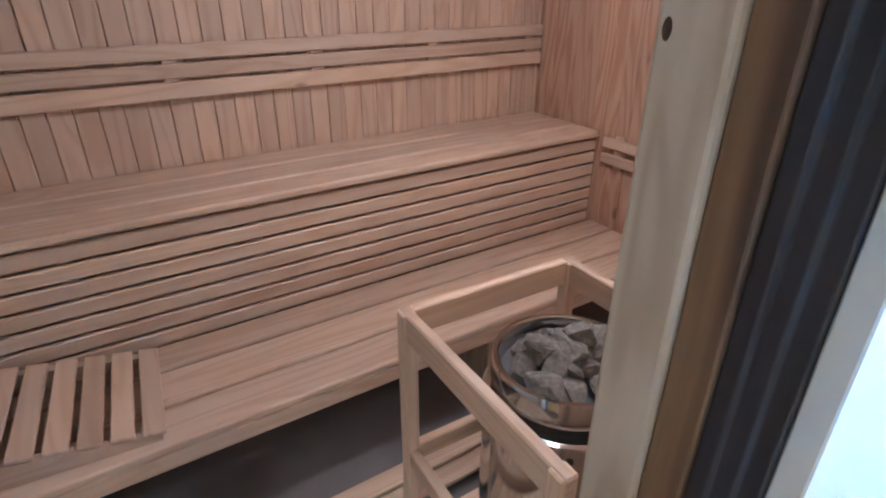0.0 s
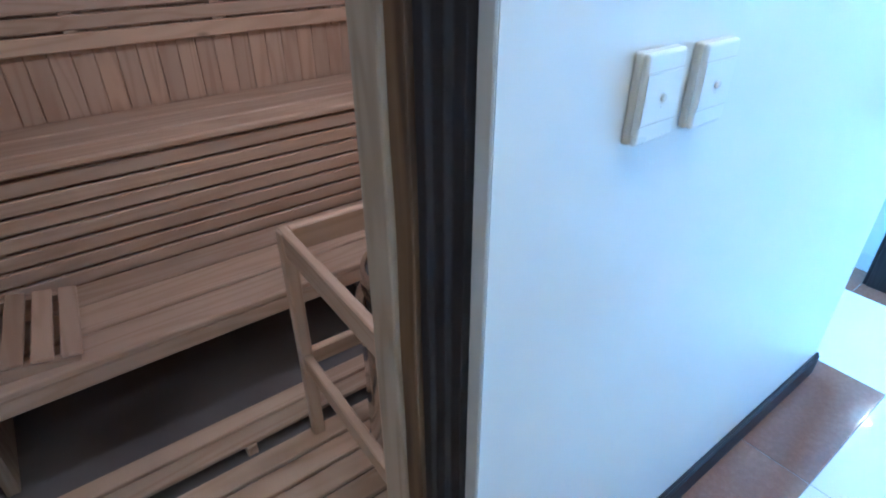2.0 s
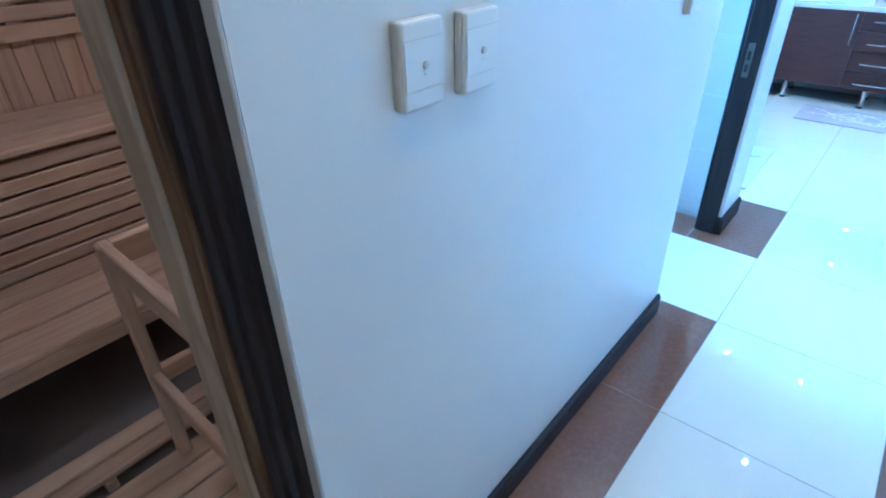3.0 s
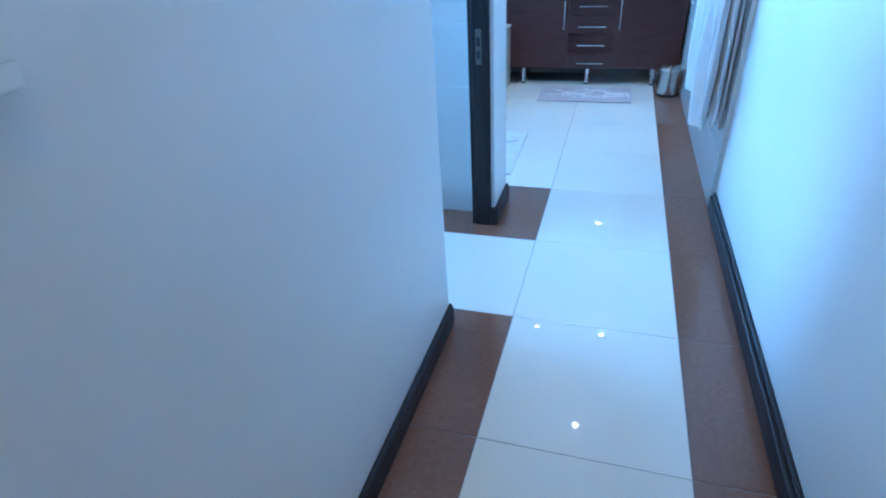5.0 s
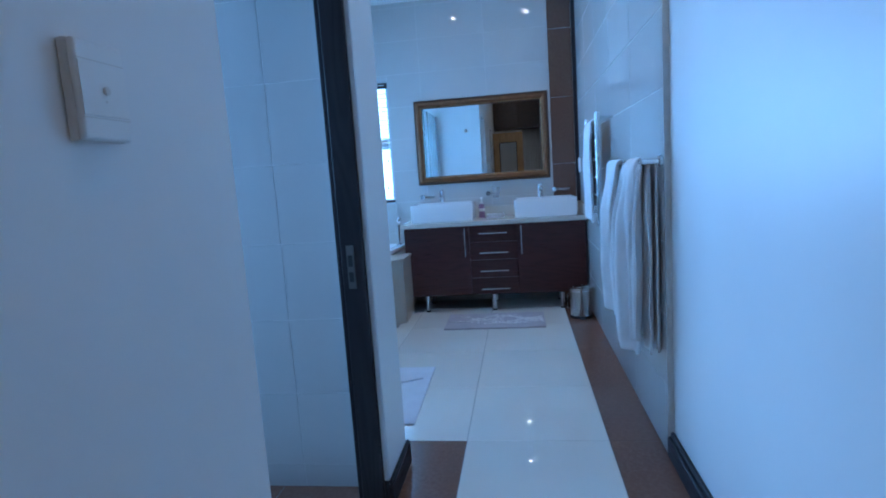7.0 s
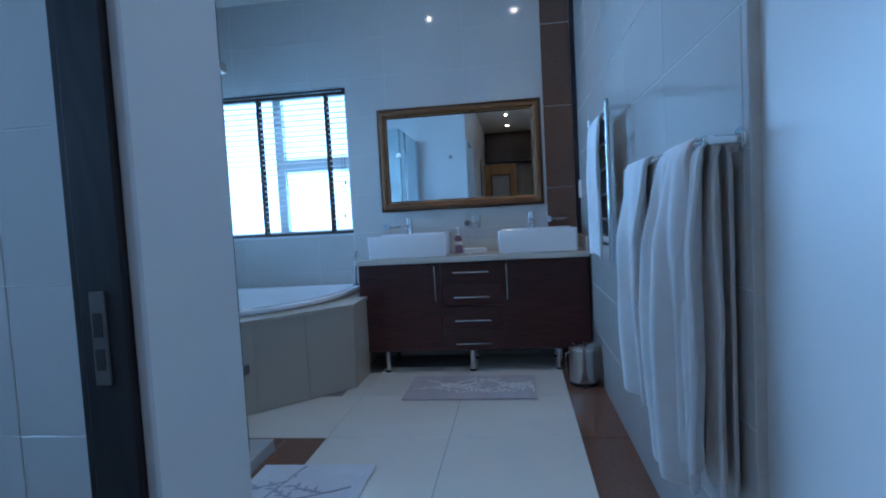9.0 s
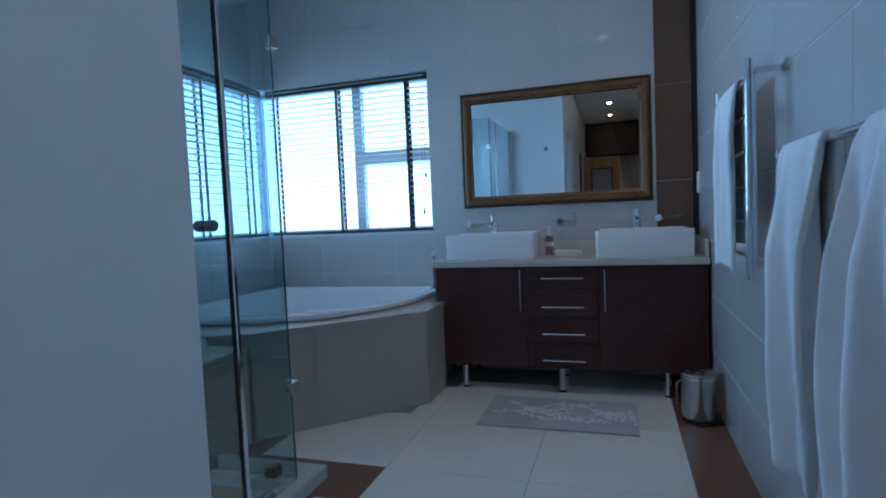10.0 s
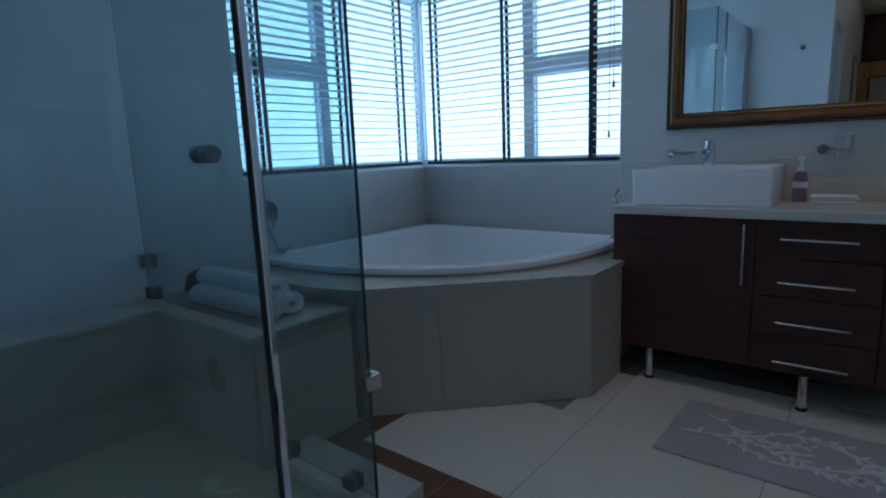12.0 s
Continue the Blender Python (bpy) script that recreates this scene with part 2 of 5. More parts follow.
def solo(name, bm, material, label, category, group="", kind="", at=(0, 0, 0), smooth=False):
    """A thing that is one mesh."""
    me = bpy.data.meshes.new(name)
    bm.transform(Matrix.Translation(-Vector(at)))
    bm.to_mesh(me)
    bm.free()
    me.materials.append(material)
    if smooth:
        for p in me.polygons:
            p.use_smooth = True
        me.set_sharp_from_angle(angle=radians(38))
    o = new(name, me)
    o.location = at
    BASE[o.name] = Vector(at)
    return tagged(o, label, category, group, kind)


def block(x0, x1, y0, y1, z0, z1, bev=0.0, seg=1, bm=None):
    """A box between two corners, its edges rounded by bev."""
    own = bmesh.new()
    bmesh.ops.create_cube(own, size=1.0)
    own.transform(Matrix.Translation(((x0 + x1) / 2, (y0 + y1) / 2, (z0 + z1) / 2)) @ Matrix.Diagonal((abs(x1 - x0), abs(y1 - y0), abs(z1 - z0), 1)))
    if bev:
        bmesh.ops.bevel(own, geom=own.edges[:], offset=bev, segments=seg, affect="EDGES", profile=0.5)
    if bm is None:
        return own
    return merge(bm, own)


def merge(bm, own):
    me = bpy.data.meshes.new("tmp")
    own.to_mesh(me)
    own.free()
    bm.from_mesh(me)
    bpy.data.meshes.remove(me)
    return bm


def tube(a, b, r, n=14, r2=None, bev=0.0):
    """A round bar from a to b."""
    a, b = Vector(a), Vector(b)
    bm = bmesh.new()
    bmesh.ops.create_cone(bm, cap_ends=True, segments=n, radius1=r, radius2=r if r2 is None else r2, depth=(b - a).length)
    if bev:
        rim = [e for e in bm.edges if abs(e.verts[0].co.z - e.verts[1].co.z) < 1e-6]
        bmesh.ops.bevel(bm, geom=rim, offset=bev, segments=2, affect="EDGES")
    bm.transform(Matrix.Translation((a + b) / 2) @ (b - a).to_track_quat("Z", "Y").to_matrix().to_4x4())
    return bm


def lathe(profile, at, n=32):
    """A turned body: profile of (radius, height) about the upright through at."""
    bm = bmesh.new()
    rings = []
    for r, z in profile:
        rings.append([bm.verts.new((at[0] + r * math.cos(2 * math.pi * i / n), at[1] + r * math.sin(2 * math.pi * i / n), at[2] + z)) for i in range(n)])
    for a, b in zip(rings, rings[1:]):
        for i in range(n):
            bm.faces.new((a[i], a[(i + 1) % n], b[(i + 1) % n], b[i]))
    bm.faces.new(rings[0][::-1])
    bm.faces.new(rings[-1])
    bmesh.ops.recalc_face_normals(bm, faces=bm.faces[:])
    return bm


def pipe(points, r, n=8):
    """A bent tube along points."""
    bm = bmesh.new()
    pts = [Vector(p) for p in points]
    rings = []
    for i, p in enumerate(pts):
        way = (pts[min(i + 1, len(pts) - 1)] - pts[max(i - 1, 0)]).normalized()
        q = way.to_track_quat("Z", "Y")
        rings.append([bm.verts.new(p + q @ Vector((r * math.cos(2 * math.pi * k / n), r * math.sin(2 * math.pi * k / n), 0))) for k in range(n)])
    for a, b in zip(rings, rings[1:]):
        for i in range(n):
            bm.faces.new((a[i], a[(i + 1) % n], b[(i + 1) % n], b[i]))
    bm.faces.new(rings[0][::-1])
    bm.faces.new(rings[-1])
    bmesh.ops.recalc_face_normals(bm, faces=bm.faces[:])
    return bm


def prism(poly, z0, z1, bev=0.0):
    """An upright slab over a plan polygon."""
    bm = bmesh.new()
    low = [bm.verts.new((x, y, z0)) for x, y in poly]
    top = [bm.verts.new((x, y, z1)) for x, y in poly]
    n = len(poly)
    bm.faces.new(low[::-1])
    bm.faces.new(top)
    for i in range(n):
        bm.faces.new((low[i], low[(i + 1) % n], top[(i + 1) % n], top[i]))
    bmesh.ops.recalc_face_normals(bm, faces=bm.faces[:])
    if bev:
        bmesh.ops.bevel(bm, geom=bm.edges[:], offset=bev, segments=2, affect="EDGES")
    return bm


def rounded(poly, r, n=6):
    """A plan polygon with its corners rounded."""
    out = []
    k = len(poly)
    for i in range(k):
        p, a, b = Vector(poly[i]), Vector(poly[i - 1]), Vector(poly[(i + 1) % k])
        u, v = (a - p).normalized(), (b - p).normalized()
        s, e = p + u * r, p + v * r
        for j in range(n + 1):
            t = j / n
            out.append(tuple((1 - t) ** 2 * s + 2 * t * (1 - t) * p + t ** 2 * e))
    return out


PIECES = {}


def piece(name, parent, size, centre, material, bev=0.0015, turn=None):
    """One of many alike pieces: objects of their own on shared meshes."""
    key = (name, material.name, tuple(round(s, 3) for s in size), bev)
    if key not in PIECES:
        bm = block(-size[0] / 2, size[0] / 2, -size[1] / 2, size[1] / 2, -size[2] / 2, size[2] / 2, min(bev, min(size) * 0.3))
        me = bpy.data.meshes.new(name)
        bm.to_mesh(me)
        bm.free()
        me.materials.append(material)
        PIECES[key] = me
    o = new(name, PIECES[key])
    o.parent = parent
    o.location = Vector(centre) - BASE[parent.name]
    if turn:
        o.rotation_euler = turn
    return o


def structure(name, boxes, material, label, category="wall"):
    bm = bmesh.new()
    for b in boxes:
        block(*b, bm=bm)
    return solo(name, bm, material, label, category, kind="structure")


# ---- large structure ----
CEIL = 2.85
BX, LY, RY, TY = 6.55, 2.285, -0.884, -0.86
floor = structure("floor", [(-1.9, 6.75, -1.05, 2.9, -0.2, -0.0015)], floor_grout, "floor bed under glossy white and brown tiles", "floor")
ground = structure("ground", [(-60, 60, -60, 60, -0.5, -0.3)], concrete, "plain ground outside the house", "ground")
ceiling = structure("ceiling", [(-1.9, 6.75, -1.05, 0.39, CEIL, CEIL + 0.1), (2.15, 6.75, 0.39, 2.7, CEIL, CEIL + 0.1)], ceiling_paint, "plain white plastered ceiling", "ceiling")
sauna_ceiling = structure("ceiling_sauna", [(-0.87, 2.155, 0.435, 2.45, 2.10, 2.20)], pine_x, "pale wooden ceiling of the sauna", "ceiling")
wall_left = structure("wall_left", [(0.472, 2.235, 0.24, 0.40, 0, CEIL), (-1.8, -0.36, 0.24, 0.40, 0, CEIL), (-0.36, 0.472, 0.24, 0.40, 2.12, CEIL),
                                    (2.235, 3.15, 0.24, 0.40, 2.12, CEIL), (3.13, 3.430, 0.24, 0.36, 0, CEIL)], paint, "smooth white painted passage wall with door openings")
structure("wall_between", [(3.262, 3.423, 0.36, 2.285, 0, CEIL), (2.156, 2.235, 0.40, 2.56, 0, CEIL)], paint, "white painted inner wall between the wet rooms")
structure("wall_plaster_end", [(3.423, 3.430, 0.36, 0.86, 0, CEIL)], paint, "white plaster facing beside the shower")
wall_right = structure("wall_right", [(-1.8, 3.513, -1.05, RY, 0, CEIL)], paint, "smooth white painted passage wall")
tiled_right = structure("wall_tiled_right", [(3.513, 6.75, -1.05, TY - 0.0015, 0, CEIL)], grout, "pale glossy tiled bathroom wall")
wall_back = structure("wall_back", [(BX + 0.0015, 6.75, TY, 2.5, 0, 0.985), (BX + 0.0015, 6.75, TY, 2.5, 2.15, CEIL), (BX + 0.0015, 6.75, TY, 0.905, 0.985, 2.15)], grout,
                      "pale glossy tiled wall behind the basins")
wall_far = structure("wall_far", [(3.43, BX + 0.0015, LY + 0.0015, 2.5, 0, 0.985), (3.43, BX + 0.0015, LY + 0.0015, 2.5, 2.15, CEIL), (3.43, 5.15, LY + 0.0015, 2.5, 0.985, 2.15)], grout,
                     "pale glossy tiled wall beside shower and bath")
structure("wall_end", [(-1.9, -1.8, -1.05, 0.40, 0, CEIL)], paint, "plain white wall closing the passage")
structure("wall_toilet_room", [(2.156, 3.478, 2.56, 2.66, 0, 0.9), (2.156, 3.478, 2.56, 2.66, 2.1, CEIL), (2.156, 2.3, 2.56, 2.66, 0.9, 2.1), (3.1, 3.478, 2.56, 2.66, 0.9, 2.1)], paint,
          "white wall with a window opening in the toilet room")
structure("wall_sauna_outer", [(-0.97, 2.156, 2.395, 2.56, 0, 2.4), (-0.97, -0.87, 0.40, 2.395, 0, 2.4)], paint, "outer skin of the sauna cabin")
wall_tr = structure("wall_toilet_side", [(3.2515, 3.262, 0.36, 2.56, 0, CEIL)], grout, "tiled side wall of the toilet room")


def tile_wall(parent, axis, face, u0, u1, z0, z1, tw, th, off_u, off_z, material, holes=(), sign=1, gap=0.0022, thick=0.009, name="tile"):
    """Lays tiles on an upright face. axis 0: face at x, u is y; axis 1: face at y, u is x. sign: the way that the face looks."""
    i0, i1 = math.floor((u0 - off_u) / tw), math.ceil((u1 - off_u) / tw)
    j0, j1 = math.floor((z0 - off_z) / th), math.ceil((z1 - off_z) / th)
    for i in range(i0, i1):
        for j in range(j0, j1):
            rects = [(max(u0, off_u + i * tw), min(u1, off_u + (i + 1) * tw), max(z0, off_z + j * th), min(z1, off_z + (j + 1) * th))]
            for hu0, hu1, hz0, hz1 in holes:
                out = []
                for a, b, c, d in rects:
                    if b <= hu0 or a >= hu1 or d <= hz0 or c >= hz1:
                        out.append((a, b, c, d))
                        continue
                    if a < hu0:
                        out.append((a, hu0, c, d))
                    if b > hu1:
                        out.append((hu1, b, c, d))
                    a2, b2 = max(a, hu0), min(b, hu1)
                    if c < hz0:
                        out.append((a2, b2, c, hz0))
                    if d > hz1:
                        out.append((a2, b2, hz1, d))
                rects = out
            for a, b, c, d in rects:
                if b - a < 0.012 or d - c < 0.012:
                    continue
                w, h, n = b - a - gap, d - c - gap, face - sign * thick / 2 + random.uniform(-0.0004, 0.0004)
                if axis == 0:
                    piece(name, parent, (thick, w, h), (n, (a + b) / 2, (c + d) / 2), material)
                else:
                    piece(name, parent, (w, thick, h), ((a + b) / 2, n, (c + d) / 2), material)


def floor_tile(x0, x1, y0, y1, material, name="floor_tile"):
    piece(name, floor, (x1 - x0 - 0.0025, y1 - y0 - 0.0025, 0.01), ((x0 + x1) / 2, (y0 + y1) / 2, -0.005), material, 0.0012)


# skirtings, black-stained
def skirting(boxes):
    bm = bmesh.new()
    for b in boxes:
        block(*b, bev=0.004, bm=bm)
    solo("baseboard", bm, black_x, "black-stained moulded wooden skirting along the wall", "baseboard", kind="structure")


skirting([(0.474, 2.252, 0.225, 0.241, 0, 0.092), (0.474, 2.248, 0.229, 0.2405, 0.092, 0.105), (2.236, 2.252, 0.242, 0.36, 0, 0.092), (2.236, 2.248, 0.242, 0.36, 0.092, 0.105)])
skirting([(3.114, 3.453, 0.224, 0.241, 0, 0.092), (3.118, 3.449, 0.228, 0.2405, 0.092, 0.105), (3.114, 3.131, 0.241, 0.257, 0, 0.105), (3.436, 3.453, 0.241, 0.834, 0, 0.092), (3.436, 3.449, 0.241, 0.834, 0.092, 0.105)])
skirting([(-1.8, 3.512, RY - 0.001, RY + 0.028, 0, 0.086), (-1.8, 3.510, RY - 0.001, RY + 0.016, 0.0865, 0.105)])

# ---- sauna ----
SF = 0.086      # level of the sauna's floor, a step above the passage
SX0, SX1, SY0, SY1 = -0.85, 1.968, 0.44, 2.305
wall_sb = structure("wall_sauna_back", [(-0.87, 2.155, 2.319, 2.394, 0, 2.10)], clad_red, "sauna back wall under vertical pine cladding")
wall_sr = structure("wall_sauna_side", [(1.982, 2.155, 0.44, 2.319, 0, 2.10)], clad_red, "sauna side wall under vertical reddish cladding")
wall_sf = structure("wall_sauna_front", [(0.48, 1.982, 0.401, 0.438, 0, 2.10), (-0.87, -0.36, 0.401, 0.438, 0, 2.10)], pine_z, "inner wooden front wall of the sauna")
structure("floor_sauna", [(-0.87, 1.982, 0.36, 2.319, -0.006, SF)], sauna_cement, "bare grey cement floor of the sauna", "floor")


def door_post():
    """Stepped post of the sauna door: plaster reveal, black frame, weathered stud, pale pine lining."""
    d = thing("sauna_door_frame", "black frame, weathered stud and pale pine lining of the sauna door", "door frame", (0.44, 0.3, 0), kind="structure")
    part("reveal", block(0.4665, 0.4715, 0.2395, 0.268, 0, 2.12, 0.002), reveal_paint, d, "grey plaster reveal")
    bm = prism(rounded([(0.4715, 0.2685), (0.4715, 0.321), (0.4215, 0.321), (0.4235, 0.305), (0.434, 0.302), (0.4375, 0.287), (0.449, 0.284), (0.4545, 0.2685)], 0.0022, 3), 0, 2.11)
    part("frame", bm, black_z, d, "black-stained moulded door frame")
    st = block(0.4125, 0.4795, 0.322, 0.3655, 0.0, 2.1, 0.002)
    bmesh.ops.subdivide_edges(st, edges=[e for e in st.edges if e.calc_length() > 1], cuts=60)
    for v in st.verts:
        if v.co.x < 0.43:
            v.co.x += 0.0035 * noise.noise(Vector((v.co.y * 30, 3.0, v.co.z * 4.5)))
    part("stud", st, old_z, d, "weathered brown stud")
    ln = block(0.4055, 0.4795, 0.3665, 0.4395, 0.0, 2.1, 0.006, 2)
    part("lining", ln, pale_z, d, "pale pine lining board")
    kn = part("knot", lathe([(0.0005, 0), (0.0065, 0), (0.0055, 0.001), (0.0005, 0.0012)], (0, 0, 0), 14), knot_dark, d, "dark knot in the lining")
    kn.matrix_local = Matrix.Translation(Vector((0.4057, 0.4265, 1.528)) - BASE[d.name]) @ Euler((0, radians(-90), 0)).to_matrix().to_4x4() @ Matrix.Diagonal((1.5, 0.75, 1, 1)) @ Matrix.Translation(BASE[d.name])
    part("frame", block(-0.36, 0.4715, 0.27, 0.32, 2.06, 2.12, 0.003), black_x, d, "black-stained head of the frame")
    part("frame", block(-0.36, -0.31, 0.27, 0.32, 0, 2.06, 0.003), black_z, d, "black-stained hinge post")
    part("threshold", block(-0.31, 0.42, 0.30, 0.365, 0.0005, 0.09, 0.004), old_z, d, "worn wooden threshold")


door_post()


def board_wall():
    x = SX0
    while x < SX1 - 0.004:
        b = min(x + 0.0735, SX1)
        piece("cladding_board", wall_sb, (b - x - 0.0022, 0.012, 1.26), ((x + b) / 2, 2.3115 + random.uniform(-0.0006, 0.0006), 1.465), clad_z, 0.003)
        x += 0.0735
    y = SY0
    while y < SY1 - 0.004:
        b = min(y + 0.0735, SY1 - 0.001)
        piece("cladding_board", wall_sr, (0.012, b - y - 0.0022, 2.0), (1.9745 + random.uniform(-0.0006, 0.0006), (y + b) / 2, 1.09), clad_red, 0.003)
        y += 0.0735


board_wall()


def bench():
    """Two-step bench of pine boards with a slatted riser."""
    x0, x1 = SX0 + 0.005, 1.952
    xm, w = (x0 + x1) / 2, x1 - x0
    up = thing("upper_bench", "upper sauna bench of pale pine boards with slatted riser", "bench", (0.6, 2.1, SF))
    for y0, y1 in ((1.832, 1.966), (1.976, 2.130), (2.140, 2.296)):
        piece("board", up, (w, y1 - y0, 0.028), (xm, (y0 + y1) / 2, 0.9095), pine_x, 0.007)
    piece("fascia", up, (w, 0.016, 0.0505), (xm, 1.856, 0.8575), pine_x, 0.005)
    for k in range(6):
        piece("riser_slat", up, (w, 0.016, 0.0495), (xm, 1.858, 0.7975 - k * 0.0597), pine_x, 0.004)
    for x in (-0.72, -0.16, 0.38, 0.80, 1.28, 1.75):
        piece("riser_post", up, (0.038, 0.026, 0.80), (x, 1.8795, 0.4905), pine_z, 0.003)
    low = thing("lower_bench", "lower sauna bench of three wide pine boards", "bench", (0.6, 1.6, SF))
    for y0, y1 in ((1.372, 1.521), (1.535, 1.692), (1.706, 1.838)):
        piece("board", low, (w + 0.012, y1 - y0, 0.024), (xm + 0.006, (y0 + y1) / 2, 0.469), pine_x, 0.005)
    piece("fascia", low, (w + 0.012, 0.022, 0.060), (xm + 0.006, 1.384, 0.4265), pine_x, 0.006)
    for x in (-0.33, 1.05):
        piece("support", low, (0.036, 0.36, 0.37), (x, 1.60, 0.271), pale_z, 0.004)
    rest = thing("backrest", "three-slat pine backrest on the sauna wall", "backrest", (0.6, 2.30, 1.15))
    for z, h in ((1.1945, 0.0585), (1.2595, 0.0505), (1.3210, 0.0505)):
        piece("slat", rest, (2.79, 0.017, h), (0.555, 2.2785, z), pine_x, 0.004)
    for x in (-0.77, -0.244, 0.272, 0.792, 1.324, 1.864):
        piece("batten", rest, (0.042, 0.0180, 0.202), (x, 2.2962, 1.2515), pine_z, 0.003)
        piece("spacer", rest, (0.042, 0.0150, 0.0095), (x, 2.2795, 1.2290), pine_x, 0.001)
        piece("spacer", rest, (0.042, 0.0150, 0.0095), (x, 2.2795, 1.2903), pine_x, 0.001)
    side = thing("side_backrest", "two-slat pine backrest on the reddish side wall", "backrest", (1.96, 1.3, 0.8))
    for z in (0.884, 0.812):
        piece("slat", side, (0.018, 0.98, 0.046), (1.9430, 1.31, z), pine_y, 0.005)
    for y in (0.9, 1.72):
        piece("batten", side, (0.0160, 0.045, 0.15), (1.9602, y, 0.845), pine_z, 0.003)


bench()


def headrest():
    """Slats on two wedge-shaped runners, rising away from the heater."""
    m = thing("slatted_headrest", "sloping pine slatted headrest lying on the lower bench", "headrest", (-0.3, 1.63, 0.481))
    rise = 0.155
    tilt = math.atan(rise)
    for y in (1.424, 1.795):
        bm = bmesh.new()
        ring = [[bm.verts.new((x, yy, z)) for x, z in ((-0.018, 0.4815), (-0.60, 0.4815), (-0.60, 0.4965 + 0.582 * rise), (-0.018, 0.4965))] for yy in (y, y + 0.026)]
        bm.faces.new(ring[0])
        bm.faces.new(ring[1][::-1])
        for k in range(4):
            bm.faces.new((ring[0][k], ring[1][k], ring[1][(k + 1) % 4], ring[0][(k + 1) % 4]))
        bmesh.ops.recalc_face_normals(bm, faces=bm.faces[:])
        part("runner", bm, pine_x, m, "wedge-shaped runner")
    for k in range(9):
        x = -0.034 - k * 0.0695
        piece("slat", m, (0.0545, 0.396, 0.013), (x, 1.625 + random.uniform(-0.002, 0.002), 0.5035 + rise * (-x - 0.018)), pine_y, 0.003, (0, tilt, 0))
    m.rotation_euler = (0, 0, -0.085)


headrest()


def duckboard(y0, y1, label):
    d = thing("duckboard", label, "duckboard", (0.55, (y0 + y1) / 2, SF), group="sauna duckboards")
    n = max(2, round((y1 - y0) / 0.088))
    w = (y1 - y0) / n
    for k in range(n):
        piece("slat", d, (2.5, w - 0.011, 0.018), (0.42, y0 + (k + 0.5) * w, 0.134), pine_x, 0.003)
    for x in (-0.65, -0.07, 0.30, 0.85, 1.42):
        piece("bearer", d, (0.034, y1 - y0, 0.0385), (x, (y0 + y1) / 2, 0.1055), pine_y, 0.003)


duckboard(1.125, 1.285, "pine duckboard in front of the benches")
duckboard(0.47, 1.075, "pine duckboard round the heater")


def guard():
    """Wooden guard rail round the heater."""
    g = thing("heater_guard", "square-edged pine guard rail round the heater", "guard rail", (0.74, 0.80, 0.143))
    zt, xa, xb, yf, yn = 0.893, 0.487, 0.972, 1.054, 0.50
    for z, h in ((zt - 0.036, 0.072), (0.452, 0.056)):
        piece("rail_y", g, (0.026, yf - yn, h), (xa, (yf + yn) / 2, z), pine_y, 0.004).name = "rail"
        piece("rail_x", g, (xb - xa - 0.027, 0.026, h), ((xa + xb) / 2, yf - 0.0135, z), pine_x, 0.004).name = "rail"
        piece("rail_y", g, (0.026, yf - yn, h), (xb, (yf + yn) / 2, z), pine_y, 0.004).name = "rail"
    for x, y in ((xa, yf - 0.02), (xb, yf - 0.02), (xa, yn + 0.02), (xb, yn + 0.02)):
        piece("post", g, (0.036, 0.036, zt - 0.146), (x, y, 0.1435 + (zt - 0.146) / 2), pine_z, 0.004)
    g.rotation_euler = (0, 0, -0.03)


guard()


def stone(parent, c, r):
    """A broken rock: a lump with flat cleaved faces."""
    bm = bmesh.new()
    bmesh.ops.create_icosphere(bm, subdivisions=3, radius=1.0)
    cuts = [(Vector((random.gauss(0, 1), random.gauss(0, 1), random.gauss(0, 1))).normalized(), random.uniform(0.42, 0.72)) for _ in range(13)]
    for v in bm.verts:
        d = v.co.normalized()
        k = 1.0
        for q, far in cuts:
            s = d.dot(q)
            if s > 0.05:
                k = min(k, far / s)
        v.co = d * k * (1 + 0.07 * noise.noise(d * 4.6 + Vector(c) * 9))
    s = (random.uniform(1.0, 1.5), random.uniform(0.8, 1.15), random.uniform(0.6, 0.95))
    bm.transform(Matrix.Translation(c) @ Euler((random.uniform(-0.6, 0.6), random.uniform(-0.6, 0.6), random.uniform(0, 6))).to_matrix().to_4x4() @ Matrix.Diagonal((s[0] * r, s[1] * r, s[2] * r, 1)))
    part("stone", bm, stone_mat, parent)


